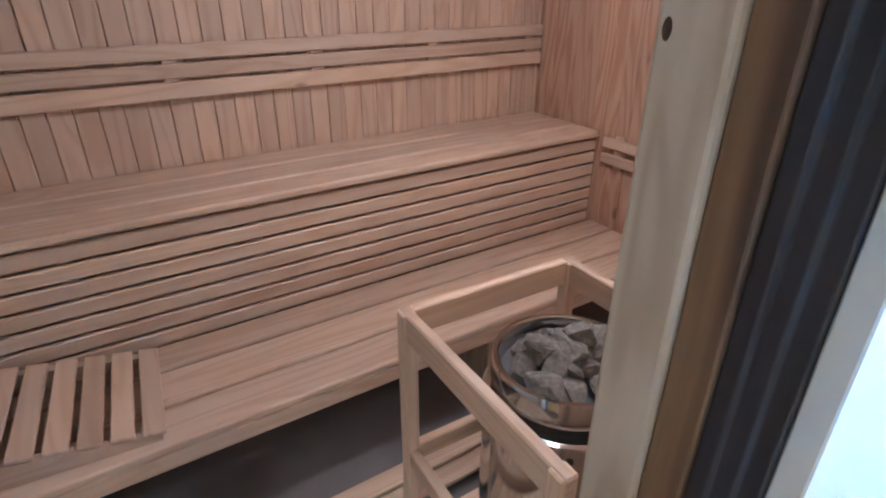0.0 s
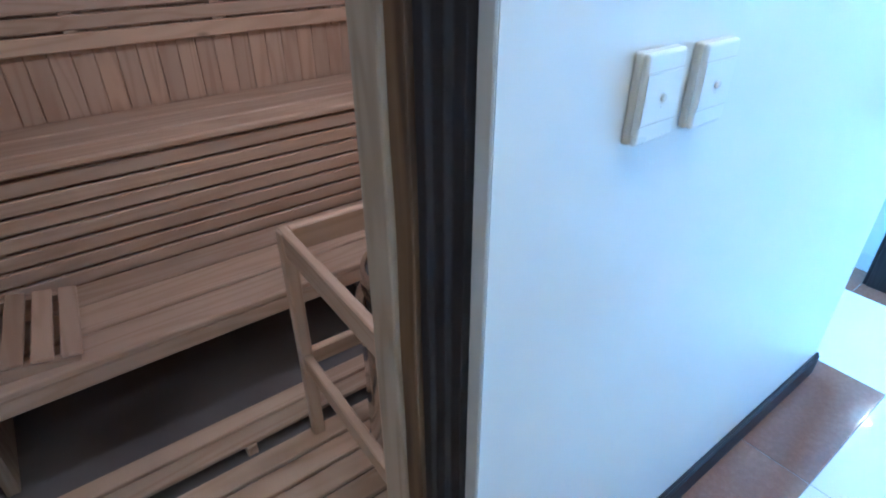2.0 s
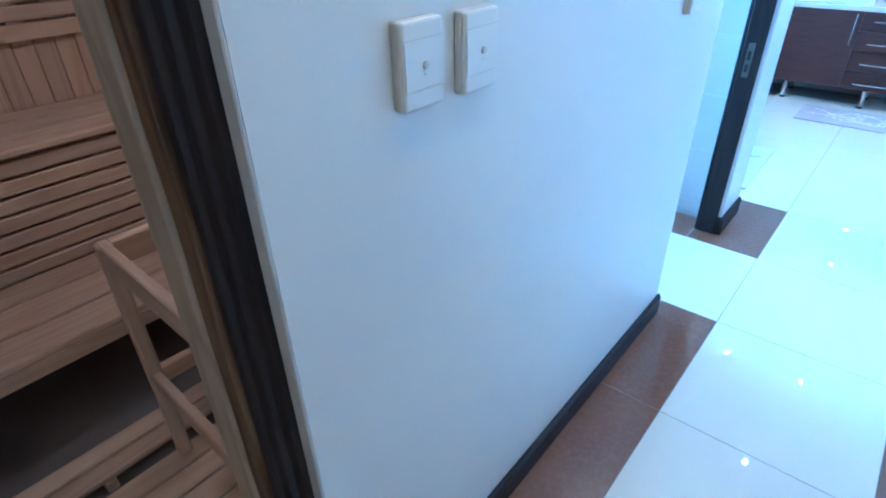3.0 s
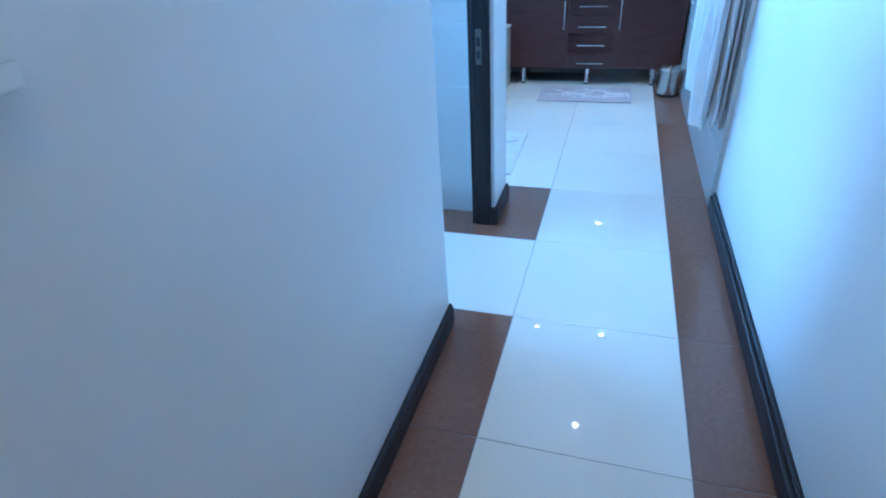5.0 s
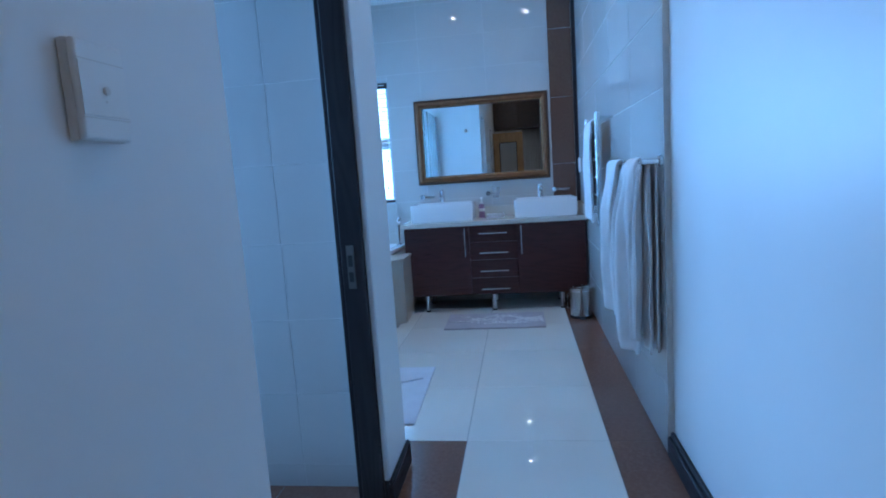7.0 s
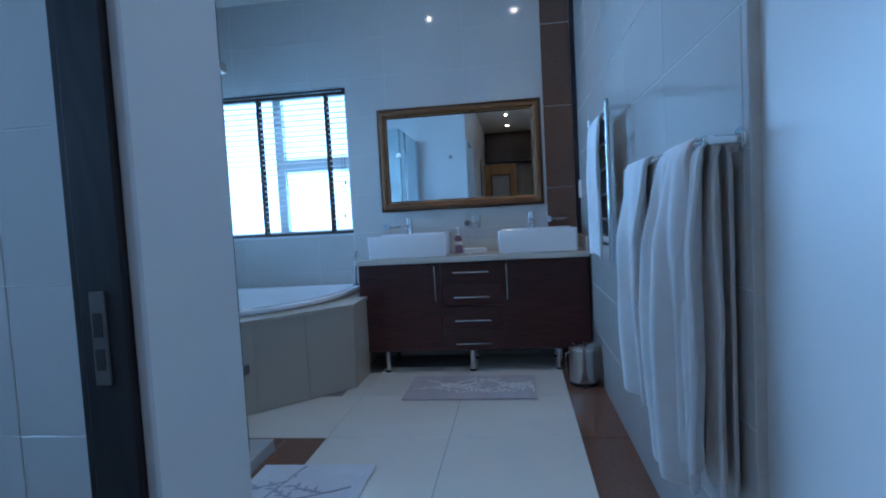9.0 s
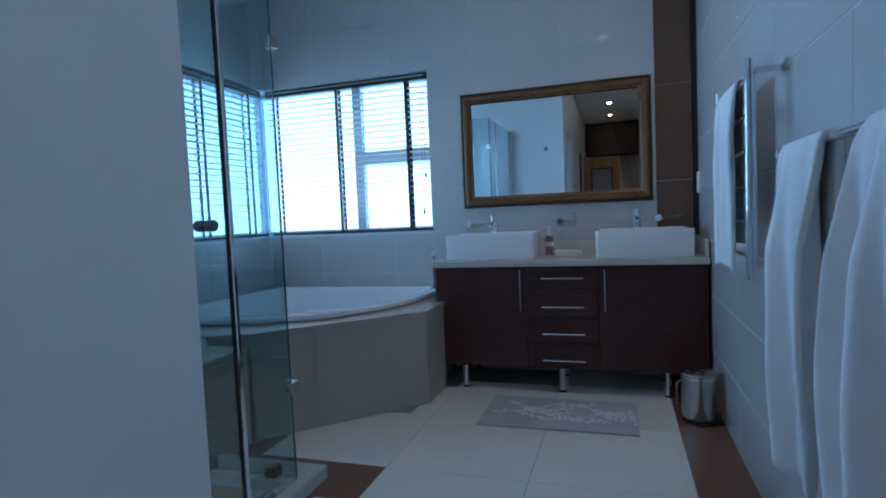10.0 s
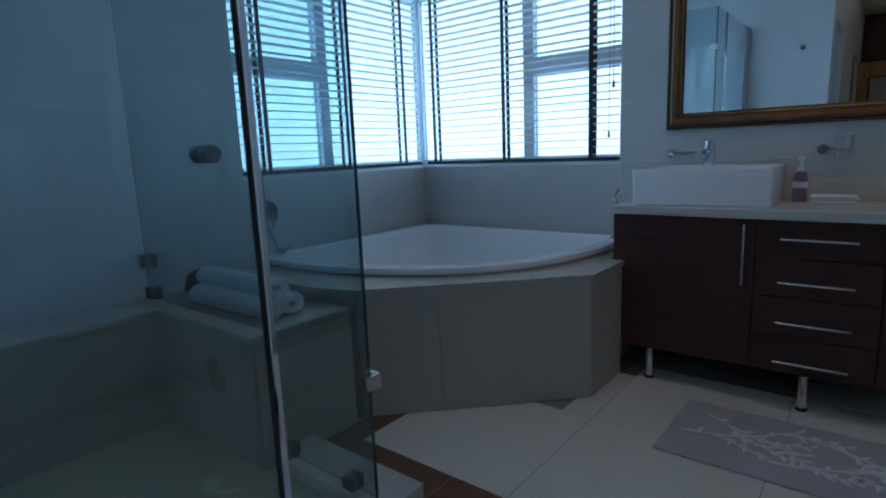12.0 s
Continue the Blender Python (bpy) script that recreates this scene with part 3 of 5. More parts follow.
def heater():
    cx, cy, f = 0.765, 0.805, 0.1435
    h = thing("sauna_heater", "round stainless sauna heater filled with grey stones", "sauna heater", (cx, cy, f))
    part("body", lathe([(0.125, 0), (0.180, 0.0), (0.180, 0.560), (0.1845, 0.564), (0.1845, 0.574), (0.177, 0.580), (0.125, 0.580)], (cx, cy, f), 48), mirror_steel, h, "polished steel body", True)
    part("foot_ring", lathe([(0.125, 0), (0.189, 0), (0.189, 0.017), (0.125, 0.017)], (cx, cy, f + 0.001), 40), dull_metal, h)
    part("gap_ring", lathe([(0.10, 0), (0.158, 0), (0.158, 0.022), (0.10, 0.022)], (cx, cy, f + 0.5805), 40), rubber, h, "dark gap under the collar")
    part("collar", lathe([(0.148, 0.0), (0.164, 0.0), (0.167, 0.004), (0.167, 0.058), (0.164, 0.066), (0.154, 0.066), (0.149, 0.060), (0.146, 0.02), (0.146, 0.0)], (cx, cy, f + 0.603), 48), mirror_steel, h, "mirror-bright steel collar", True)
    part("bed", lathe([(0.04, 0), (0.146, 0), (0.146, 0.01), (0.04, 0.012)], (cx, cy, f + 0.610), 32), dull_metal, h)
    for k in range(16):
        a = radians(180 + 7 + k * 22.5)
        n = Vector((math.cos(a), math.sin(a), 0))
        p = Vector((cx, cy, f + 0.535)) + n * 0.1805
        part("vent_hole", tube(p - n * 0.004, p + n * 0.0012, 0.0085, 12), rubber, h, "dark round vent hole")
    for r0, n, z, s in ((0.103, 9, 0.792, 0.047), (0.058, 5, 0.816, 0.052), (0.0, 1, 0.832, 0.054), (0.04, 2, 0.838, 0.048)):
        for k in range(n):
            a = 2 * math.pi * (k + random.uniform(-0.2, 0.2)) / n
            r = r0 + random.uniform(-0.007, 0.007)
            stone(h, (cx + r * math.cos(a), cy + r * math.sin(a), z + random.uniform(-0.006, 0.008)), s * random.uniform(0.8, 1.2))


heater()


# Unseen warm fill, added with its fitting to light the sauna.
def sauna_fill_lamp():
    at = (0.95, 1.12, 2.099)
    l = thing("sauna_fill_lamp", "unseen warm fill lamp added under the sauna ceiling", "ceiling lamp", at)
    part("base", lathe([(0.04, -0.02), (0.09, -0.02), (0.09, 0), (0.04, 0)], at), dull_metal, l)
    part("shade", lathe([(0.02, -0.06), (0.05, -0.055), (0.075, -0.035), (0.078, -0.021), (0.02, -0.021)], at), glow("sauna_fill_glow", (1, 0.85, 0.75), 4.0), l, "glowing shade of the added fill lamp")
    d = bpy.data.lights.new("sauna_fill", "POINT")
    d.energy, d.color, d.shadow_soft_size = SAUNA_W, (1.0, 0.85, 0.83), 0.12
    new("sauna_fill", d).location = (at[0], at[1], 1.96)


sauna_fill_lamp()


def sauna_door():
    """The sauna's door, standing open into the passage."""
    d = thing("door_1", "honey-coloured wooden sauna door with glass pane, standing open", "door", (-0.38, 0.22, 0), kind="structure")
    x0, x1, y0, y1 = -0.41, -0.372, -0.42, 0.22
    bm = block(x0, x1, y0, y0 + 0.13, 0.01, 2.06, 0.003)
    block(x0, x1, y1 - 0.13, y1, 0.01, 2.06, 0.003, bm=bm)
    block(x0, x1, y0 + 0.13, y1 - 0.13, 0.01, 0.7, 0.003, bm=bm)
    block(x0, x1, y0 + 0.13, y1 - 0.13, 1.86, 2.06, 0.003, bm=bm)
    part("leaf", bm, oak_z, d)
    part("pane", block(x0 + 0.015, x1 - 0.015, y0 + 0.125, y1 - 0.125, 0.695, 1.865), clear_pane, d, "dark clear pane")
    bm = bmesh.new()
    for b in ((y0 + 0.13, y0 + 0.15, 0.7, 1.86), (y1 - 0.15, y1 - 0.13, 0.7, 1.86), (y0 + 0.15, y1 - 0.15, 0.7, 0.72), (y0 + 0.15, y1 - 0.15, 1.84, 1.86)):
        block(x1 - 0.004, x1 + 0.008, *b, bev=0.002, bm=bm)
    part("pane_bead", bm, black_z, d, "dark bead round the pane")
    part("door_handle", block(x1, x1 + 0.04, y0 + 0.05, y0 + 0.08, 0.9, 1.2, 0.008, 2), oak_z, d)


sauna_door()

# ---- passage ----


def switch(x, z, label):
    """Tall cover plate with one small push button, on a shallow box."""
    s = thing("wall_switch", label, "light switch", (x, 0.24, z), group="switches along the passage")
    part("back_box", block(x - 0.0425, x + 0.0425, 0.226, 0.2395, z - 0.0615, z + 0.0615, 0.004, 3), plastic_side, s, "cream box edge")
    part("plate", block(x - 0.042, x + 0.042, 0.2165, 0.2275, z - 0.061, z + 0.061, 0.005, 3), plastic, s)
    part("rocker", block(x - 0.0395, x + 0.0395, 0.2152, 0.2175, z - 0.031, z + 0.034, 0.0008, 2), plastic, s)
    part("button", tube((x, 0.2155, z + 0.001), (x, 0.211, z + 0.001), 0.0055, 14, bev=0.001), plastic_side, s)
    part("screw", tube((x, 0.2155, z - 0.012), (x, 0.2147, z - 0.012), 0.0017, 8), plastic_side, s)
    # No groove is cut: darker strips paint its line of shade.
    for dz in (0.0365, -0.0335):
        part("groove", block(x - 0.040, x + 0.040, 0.2161, 0.2168, z + dz - 0.0007, z + dz + 0.0007), plastic_side, s, "thin darker strip standing for a groove's shade")


switch(0.748, 1.371, "white push-button switch plate on the passage wall")
switch(0.884, 1.367, "white push-button switch plate beside its twin")
switch(1.892, 1.353, "white switch plate near the wall's corner")


def toilet_door_frame():
    d = thing("door_2", "black-stained frame of the toilet room with steel strike plate", "door frame", (3.1, 0.4, 0), kind="structure")
    bm = block(3.105, 3.2, 0.2575, 0.343, 0, 2.12, 0.004)
    block(3.112, 3.249, 0.3435, 0.3595, 0, 2.11, 0.003, bm=bm)
    part("post", bm, black_z, d, "dark frame post")
    part("post", block(2.2355, 2.262, 0.362, 0.455, 0, 2.12, 0.004), black_z, d)
    part("head", block(2.262, 3.105, 0.362, 0.455, 2.06, 2.12, 0.004), black_x, d)
    sp = part("strike_plate", block(3.1012, 3.1055, 0.292, 0.320, 0.845, 1.0, 0.001), dark_metal, d, "scratched steel strike plate")
    part("slot", block(3.1000, 3.1014, 0.299, 0.315, 0.925, 0.965), rubber, sp, "dark latch slot")
    part("slot", block(3.1000, 3.1014, 0.299, 0.315, 0.87, 0.905), rubber, sp, "dark bolt slot")
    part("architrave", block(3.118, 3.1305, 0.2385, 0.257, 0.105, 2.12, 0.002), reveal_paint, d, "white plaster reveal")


toilet_door_frame()


def downlight(x, y, watts):
    d = thing("downlight", "small recessed downlight, lit, in the ceiling", "downlight", (x, y, CEIL), group="ceiling downlights")
    part("ring", lathe([(0.035, -0.006), (0.048, -0.005), (0.05, 0.0), (0.035, 0.0)], (x, y, CEIL - 0.0005), 24), chrome, d, "bright metal ring")
    part("lens", lathe([(0.004, -0.013), (0.016, -0.011), (0.023, -0.006), (0.027, -0.0005), (0.004, -0.0005)], (x, y, CEIL - 0.0005), 20), lamp_glow, d, "glowing lens")
    s = bpy.data.lights.new("downlight_beam", "SPOT")
    s.energy, s.color, s.spot_size, s.spot_blend, s.shadow_soft_size = watts, WARM, radians(95), 0.8, 0.01
    new("downlight_beam", s).location = (x, y, CEIL - 0.03)


for lx, ly in ((4.42, -0.27), (3.18, -0.27), (1.94, -0.27), (0.70, -0.27), (-0.54, -0.27), (5.85, 0.31), (5.85, -0.44)):
    downlight(lx, ly, VANITY_W if lx > 5 else SPOT_W)


def far_end():
    w = thing("bulkhead_cupboard", "dark brown high cupboard over the passage's end", "cupboard", (-1.6, -0.2, 2.2))
    part("body", block(-1.795, -1.42, -0.89, 0.23, 2.2, 2.84, 0.003), wardrobe_brown, w)
    for y0 in (-0.885, -0.325):
        part("door", block(-1.42, -1.402, y0, y0 + 0.55, 2.21, 2.83, 0.003), wardrobe_brown, w)
    c = bmesh.new()
    n = 40
    a = [[c.verts.new((-1.72 + 0.022 * math.sin(i * 1.15), -0.86 + 0.44 * i / n, z)) for i in range(n + 1)] for z in (0.05, 2.19)]
    for i in range(n):
        c.faces.new((a[0][i], a[0][i + 1], a[1][i + 1], a[1][i]))
    o = solo("curtain", c, curtain_mat, "pale gathered curtain at the passage's end", "curtain", at=(-1.72, -0.64, 0.05), smooth=True)
    s = o.modifiers.new("thick", "SOLIDIFY")
    s.thickness = 0.004


far_end()

# ---- bathroom ----


def window(name, axis, label, lo, hi, posts, transom):
    """Aluminium window. axis 0: in the wall at x, from lo to hi along y; axis 1: in the wall at y."""
    z0, z1 = 0.985, 2.15

    def bx(u0, u1, d0, d1, a, b, bev=0.003):
        return block(BX + d0, BX + d1, u0, u1, a, b, bev) if axis == 0 else block(u0, u1, LY + d0, LY + d1, a, b, bev)

    w = thing(name, label, "window", (BX, (lo + hi) / 2, z0) if axis == 0 else ((lo + hi) / 2, LY, z0), kind="structure")
    for u0, u1, a, b in ((lo, lo + 0.045, z0, z1), (hi - 0.045, hi, z0, z1), (lo + 0.045, hi - 0.045, z0, z0 + 0.045), (lo + 0.045, hi - 0.045, z1 - 0.045, z1)):
        part("window_frame", bx(u0, u1, 0.12, 0.17, a, b), aluminium, w)
    for p in posts:
        part("mullion", bx(p - 0.036, p + 0.036, 0.115, 0.175, z0 + 0.045, z1 - 0.045), aluminium, w)
    t0, t1 = transom
    part("transom", bx(t0, t1, 0.11, 0.176, 1.52, 1.62), aluminium, w)
    o = part("pane", bx(lo + 0.04, hi - 0.04, 0.14, 0.146, z0 + 0.04, z1 - 0.04, 0), dimming_pane, w, "pane tinted dark to dim the daylight lamps behind")
    o.visible_shadow = False
    part("window_sill", bx(lo, hi, 0.002, 0.118, z0 - 0.004, z0 + 0.004, 0.001), ceramic, w)


window("window_1", 0, "pale aluminium window behind the bath", 0.91, 2.44, (1.53,), (0.955, 1.494))
window("window_2", 1, "pale aluminium window along the bath", 5.155, 6.70, (5.80,), (5.20, 5.764))


def blind(axis, lo, hi, tapes, cord, label):
    """Venetian blind with broad dark tapes, its slats open."""
    z0, z1 = 1.0, 2.14
    off = 0.028

    def bx(u0, u1, d0, d1, a, b, bev=0.002):
        return block(BX + off + d0, BX + off + d1, u0, u1, a, b, bev) if axis == 0 else block(u0, u1, LY + off + d0, LY + off + d1, a, b, bev)

    t = thing("venetian_blind", label, "blind", (BX + off, (lo + hi) / 2, z0) if axis == 0 else ((lo + hi) / 2, LY + off, z0), group="bathroom blinds")
    part("head_rail", bx(lo, hi, -0.022, 0.024, z1 - 0.05, z1, 0.003), blind_dark, t, "dark wooden head rail")
    part("rail_strip", bx(lo + 0.02, hi - 0.02, -0.0245, -0.0215, z1 - 0.026, z1 - 0.016, 0.001), chrome, t, "shiny metal strip on the head rail")
    part("bottom_rail", bx(lo, hi, -0.024, 0.024, z0, z0 + 0.022, 0.004), blind_dark, t, "dark wooden bottom rail")
    n = 25
    pitch = (z1 - 0.06 - z0 - 0.03) / n
    for k in range(n):
        z = z0 + 0.035 + k * pitch
        sag = random.uniform(-0.0012, 0.0012)
        tilt = radians(3 + random.uniform(-1.5, 1.5))
        if axis == 0:
            o = piece("slat", t, (0.046, hi - lo - 0.012, 0.0028), (BX + off, (lo + hi) / 2, z + sag), blind_wood, 0.001, (0, tilt, 0))
        else:
            o = piece("slat", t, (hi - lo - 0.012, 0.046, 0.0028), ((lo + hi) / 2, LY + off, z + sag), blind_wood, 0.001, (-tilt, 0, 0))
    for u in tapes:
        part("tape", bx(u - 0.0125, u + 0.0125, -0.0275, -0.0262, z0 + 0.01, z1 - 0.04, 0), blind_dark, t, "dark ladder tape")
        part("tape", bx(u - 0.0125, u + 0.0125, 0.0262, 0.0275, z0 + 0.01, z1 - 0.04, 0), blind_dark, t)
    for k, (du, zl) in enumerate(((0.0, 1.42), (0.022, 1.16))):
        u = cord + du
        p = (lambda z: (BX + off - 0.033, u, z)) if axis == 0 else (lambda z: (u, LY + off - 0.033, z))
        part("cord", tube(p(zl), p(z1 - 0.03), 0.0016, 6), blind_dark, t)
        part("cord_bob", tube(p(zl - 0.035), p(zl), 0.009, 10, 0.004), blind_dark, t, "dark wooden cord bob")


blind(0, 0.915, 2.27, (1.075, 1.64, 2.19), 0.945, "open venetian blind with dark tapes over the bath")
blind(1, 5.16, 6.53, (5.31, 5.86, 6.36), 5.20, "open venetian blind with dark tapes beside the shower")


def toilet_blind():
    t = thing("venetian_blind", "open venetian blind in the toilet room's window", "blind", (2.7, 2.6, 0.9), group="bathroom blinds")
    for k in range(26):
        piece("slat", t, (0.78, 0.046, 0.0028), (2.7, 2.6, 0.94 + k * 0.0445), blind_wood, 0.001, (0.12, 0, 0))
    part("head_rail", block(2.305, 3.095, 2.58, 2.63, 2.055, 2.095, 0.003), blind_dark, t)
    part("bottom_rail", block(2.305, 3.095, 2.58, 2.63, 0.902, 0.922, 0.003), blind_dark, t)


toilet_blind()


def tub():
    deck_poly = [(5.75, 0.715), (6.086, 0.715), (6.086, 0.772), (6.548, 0.772), (6.548, 2.283), (5.0, 2.283), (5.0, 1.60), (5.06, 1.405)]
    d = thing("bath_surround", "beige tiled surround of the corner bath", "bath surround", (5.9, 1.5, 0))
    shell = prism(deck_poly, 0.0, 0.53)
    bmesh.ops.delete(shell, geom=[f for f in shell.faces if abs(f.normal.z) > 0.9], context="FACES_ONLY")
    part("body", shell, dark_grout, d)
    a, b = Vector((5.75, 0.715)), Vector((5.06, 1.405))
    way = (b - a).normalized()
    out = Vector((-way.y, way.x)) * 1.0
    if out.x > 0:
        out = -out
    ang = math.atan2(way.y, way.x)
    L = (b - a).length
    for k in range(3):
        s0, s1 = k * L / 3, (k + 1) * L / 3
        c = a + way * ((s0 + s1) / 2) + out * 0.004
        piece("tile", d, (s1 - s0 - 0.0010, 0.009, 0.526), (c.x, c.y, 0.266), beige_tile, 0.0006, (0, 0, ang))
    piece("tile", d, (0.33, 0.009, 0.526), (5.917, 0.711, 0.266), beige_tile)
    c, e = Vector((5.06, 1.405)), Vector((5.0, 1.60))
    m = (c + e) / 2
    piece("tile", d, ((e - c).length, 0.009, 0.526), (m.x - 0.004, m.y - 0.002, 0.266), beige_tile, 0.0015, (0, 0, math.atan2((e - c).y, (e - c).x)))
    lip = [(5.742, 0.698), (6.084, 0.698), (6.084, 0.774), (6.547, 0.774), (6.547, 2.282), (4.985, 2.282), (4.985, 1.60), (5.043, 1.395)]
    t = thing("corner_bath", "white acrylic corner bath with bowed front", "bath", (5.9, 1.6, 0.553))
    # outline: two walls and a bowed front
    def outline(inset):
        pts = []
        c0, c1 = Vector((5.17 + inset, 2.27 - inset * 0.4)), Vector((6.535 - inset * 0.4, 0.84 + inset))
        apex = Vector((5.09, 0.75)) + Vector((1, 1)).normalized() * inset * 1.6
        for j in range(29):
            s = j / 28
            pts.append((1 - s) ** 2 * c0 + 2 * s * (1 - s) * apex + s ** 2 * c1)
        q = Vector((6.535 - inset, 2.27 - inset))
        for j in range(1, 9):
            pts.append(c1 + (q + Vector((0, -0.08)) - c1) * j / 9)
        pts += [q + Vector((0, -0.08)), q + Vector((-0.025, -0.025)), q + Vector((-0.08, 0))]
        for j in range(1, 9):
            pts.append(q + Vector((-0.08, 0)) + (c0 - q - Vector((-0.08, 0))) * j / 9)
        return pts
    led = bmesh.new()
    outer = [led.verts.new((x, y, 0.553)) for x, y in lip]
    inner = [led.verts.new((p.x, p.y, 0.553)) for p in outline(0.04)]
    edges = [led.edges.new((q[i - 1], q[i])) for q in (outer, inner) for i in range(len(q))]
    bmesh.ops.triangle_fill(led, use_beauty=True, edges=edges)
    under = [led.verts.new((x, y, 0.531)) for x, y in lip]
    for i in range(len(lip)):
        led.faces.new((outer[i - 1], outer[i], under[i], under[i - 1]))
    bmesh.ops.recalc_face_normals(led, faces=led.faces[:])
    part("ledge", led, beige_tile, d, "smooth beige ledge")
    def sheet(levels, closed):
        bm = bmesh.new()
        rings = [[bm.verts.new((p.x, p.y, z)) for p in outline(inset)] for inset, z in levels]
        n = len(rings[0])
        for r, q in zip(rings, rings[1:]):
            for i in range(n):
                bm.faces.new((r[i], r[(i + 1) % n], q[(i + 1) % n], q[i]))
        if closed:
            bm.faces.new(rings[-1])
        bmesh.ops.recalc_face_normals(bm, faces=bm.faces[:])
        return bm

    part("rim", sheet(((0.012, 0.554), (0.0, 0.566), (0.0, 0.586), (0.006, 0.593), (0.055, 0.596), (0.075, 0.588)), False), acrylic, t, "rounded white rim", True)
    part("bowl", sheet(((0.075, 0.588), (0.095, 0.55), (0.15, 0.33), (0.22, 0.20), (0.34, 0.17)), True), acrylic, t, "deep white bowl", True)
    m = thing("bath_mixer", "round chrome bath mixer with hand shower hose", "mixer tap", (5.25, 2.28, 0.805))
    part("disc", tube((5.25, 2.284, 0.805), (5.25, 2.266, 0.805), 0.068, 32, bev=0.004), chrome, m)
    part("body", tube((5.25, 2.268, 0.805), (5.25, 2.225, 0.805), 0.032, 24, bev=0.004), chrome, m)
    part("lever", block(5.241, 5.259, 2.20, 2.226, 0.73, 0.815, 0.005, 2), chrome, m)
    part("hose", pipe([(5.235, 2.262, 1.06), (5.232, 2.255, 0.95), (5.228, 2.245, 0.82), (5.235, 2.235, 0.72), (5.255, 2.22, 0.64), (5.27, 2.205, 0.60)], 0.0065), steel, m, "ribbed steel hose")
    part("hand_shower", pipe([(5.25, 2.205, 0.615), (5.30, 2.2, 0.612), (5.34, 2.2, 0.62)], 0.013, 12), chrome, m)
    part("socket", lathe([(0.01, 0), (0.026, 0), (0.022, 0.014), (0.01, 0.016)], (5.27, 2.205, 0.596)), chrome, m)
    s = thing("hand_shower", "chrome bath filler beside the basin unit", "hand shower", (6.4, 0.83, 0.596))
    part("base", lathe([(0.008, 0), (0.024, 0), (0.02, 0.015), (0.008, 0.018)], (6.40, 0.87, 0.596)), chrome, s)
    part("stem", pipe([(6.40, 0.87, 0.61), (6.395, 0.868, 0.70), (6.385, 0.862, 0.79), (6.36, 0.852, 0.83)], 0.010, 10), chrome, s)
    part("head", tube((6.385, 0.85, 0.845), (6.33, 0.85, 0.815), 0.024, 18, 0.017, 0.003), chrome, s, "", True)


tub()


def shower():
    k = thing("shower_kerb", "raised white tiled kerb round the shower", "shower kerb", (4.2, 0.9, 0))
    part("front", block(3.4545, 4.775, 0.835, 0.935, 0, 0.06, 0.003), wall_tile, k)
    part("return", block(4.595, 4.775, 0.936, 1.385, 0, 0.06, 0.003), wall_tile, k)
    solo("shower_floor", block(3.4305, 4.594, 0.936, 2.284, -0.001, 0.014, 0.002), plain("shower_floor_tile", (0.42, 0.38, 0.26), 0.25, vary=0.06), "beige shower floor", "floor", kind="structure")
    b = thing("shower_bench", "beige tiled low bench beside the bath", "bench", (4.8, 1.8, 0))
    part("body", block(4.565, 4.984, 1.39, 2.284, 0.015, 0.478), dark_grout, b)
    part("seat", block(4.552, 4.998, 1.377, 2.2845, 0.479, 0.50, 0.003), beige_tile, b, "pale stone seat")
    for z0, z1 in ((0.017, 0.246), (0.249, 0.476)):
        piece("tile", b, (0.009, 0.445, z1 - z0), (4.560, 1.613, (z0 + z1) / 2), beige_tile)
        piece("tile", b, (0.009, 0.445, z1 - z0), (4.560, 2.061, (z0 + z1) / 2), beige_tile)
        piece("tile", b, (0.43, 0.009, z1 - z0), (4.78, 1.385, (z0 + z1) / 2), beige_tile)
    l = thing("shower_ledge", "beige tiled ledge along the shower wall", "ledge", (4.0, 2.15, 0))
    part("body", block(3.4305, 4.555, 2.045, 2.284, 0.015, 0.478), beige_tile, l)
    part("top", block(3.4305, 4.551, 2.032, 2.2845, 0.479, 0.50, 0.003), beige_tile, l, "pale stone top")
    e = thing("shower_enclosure", "frameless clear glass shower enclosure with chrome clamps", "shower enclosure", (4.3, 0.9, 0.06))

    def pane(name, bm):
        o = part(name, bm, shower_glass, e, "clear greenish glass")
        o.visible_shadow = False

    pane("door", block(3.60, 4.300, 0.884, 0.892, 0.072, 2.10, 0.0008))
    pane("fixed_pane", block(4.322, 4.618, 0.884, 0.892, 0.065, 2.10, 0.0008))
    pane("fixed_pane", block(4.628, 4.636, 0.894, 1.374, 0.065, 2.10, 0.0008))
    pane("fixed_pane", block(4.628, 4.636, 1.3755, 2.282, 0.503, 2.10, 0.0008))
    part("edge_strip", block(4.618, 4.624, 0.883, 0.893, 0.065, 2.10, 0.001), glass_edge, e, "dark polished glass edge")
    part("seal", block(4.300, 4.309, 0.880, 0.896, 0.072, 2.10, 0.002), rubber, e, "dark magnetic seal")
    part("door_profile", block(4.309, 4.328, 0.876, 0.900, 0.065, 2.10, 0.003), chrome, e, "bright metal strip")
    part("wall_profile", block(3.438, 3.60, 0.882, 0.894, 0.065, 2.10, 0.002), aluminium, e)
    for z in (0.44, 1.80):
        part("clamp", block(4.598, 4.655, 0.872, 0.883, z - 0.022, z + 0.022, 0.002), steel, e, "steel corner clamp")
        part("clamp", block(4.6365, 4.655, 0.884, 0.925, z - 0.022, z + 0.022, 0.002), steel, e)
    for p in ((4.605, 4.66, 0.98, 1.03, 0.061, 0.105), (4.605, 4.66, 1.30, 1.35, 0.061, 0.105), (4.605, 4.66, 2.215, 2.27, 0.502, 0.555), (4.40, 4.45, 0.865, 0.911, 0.061, 0.10)):
        part("foot_clamp", block(*p, 0.003), dull_metal, e, "dark square glass clamp")
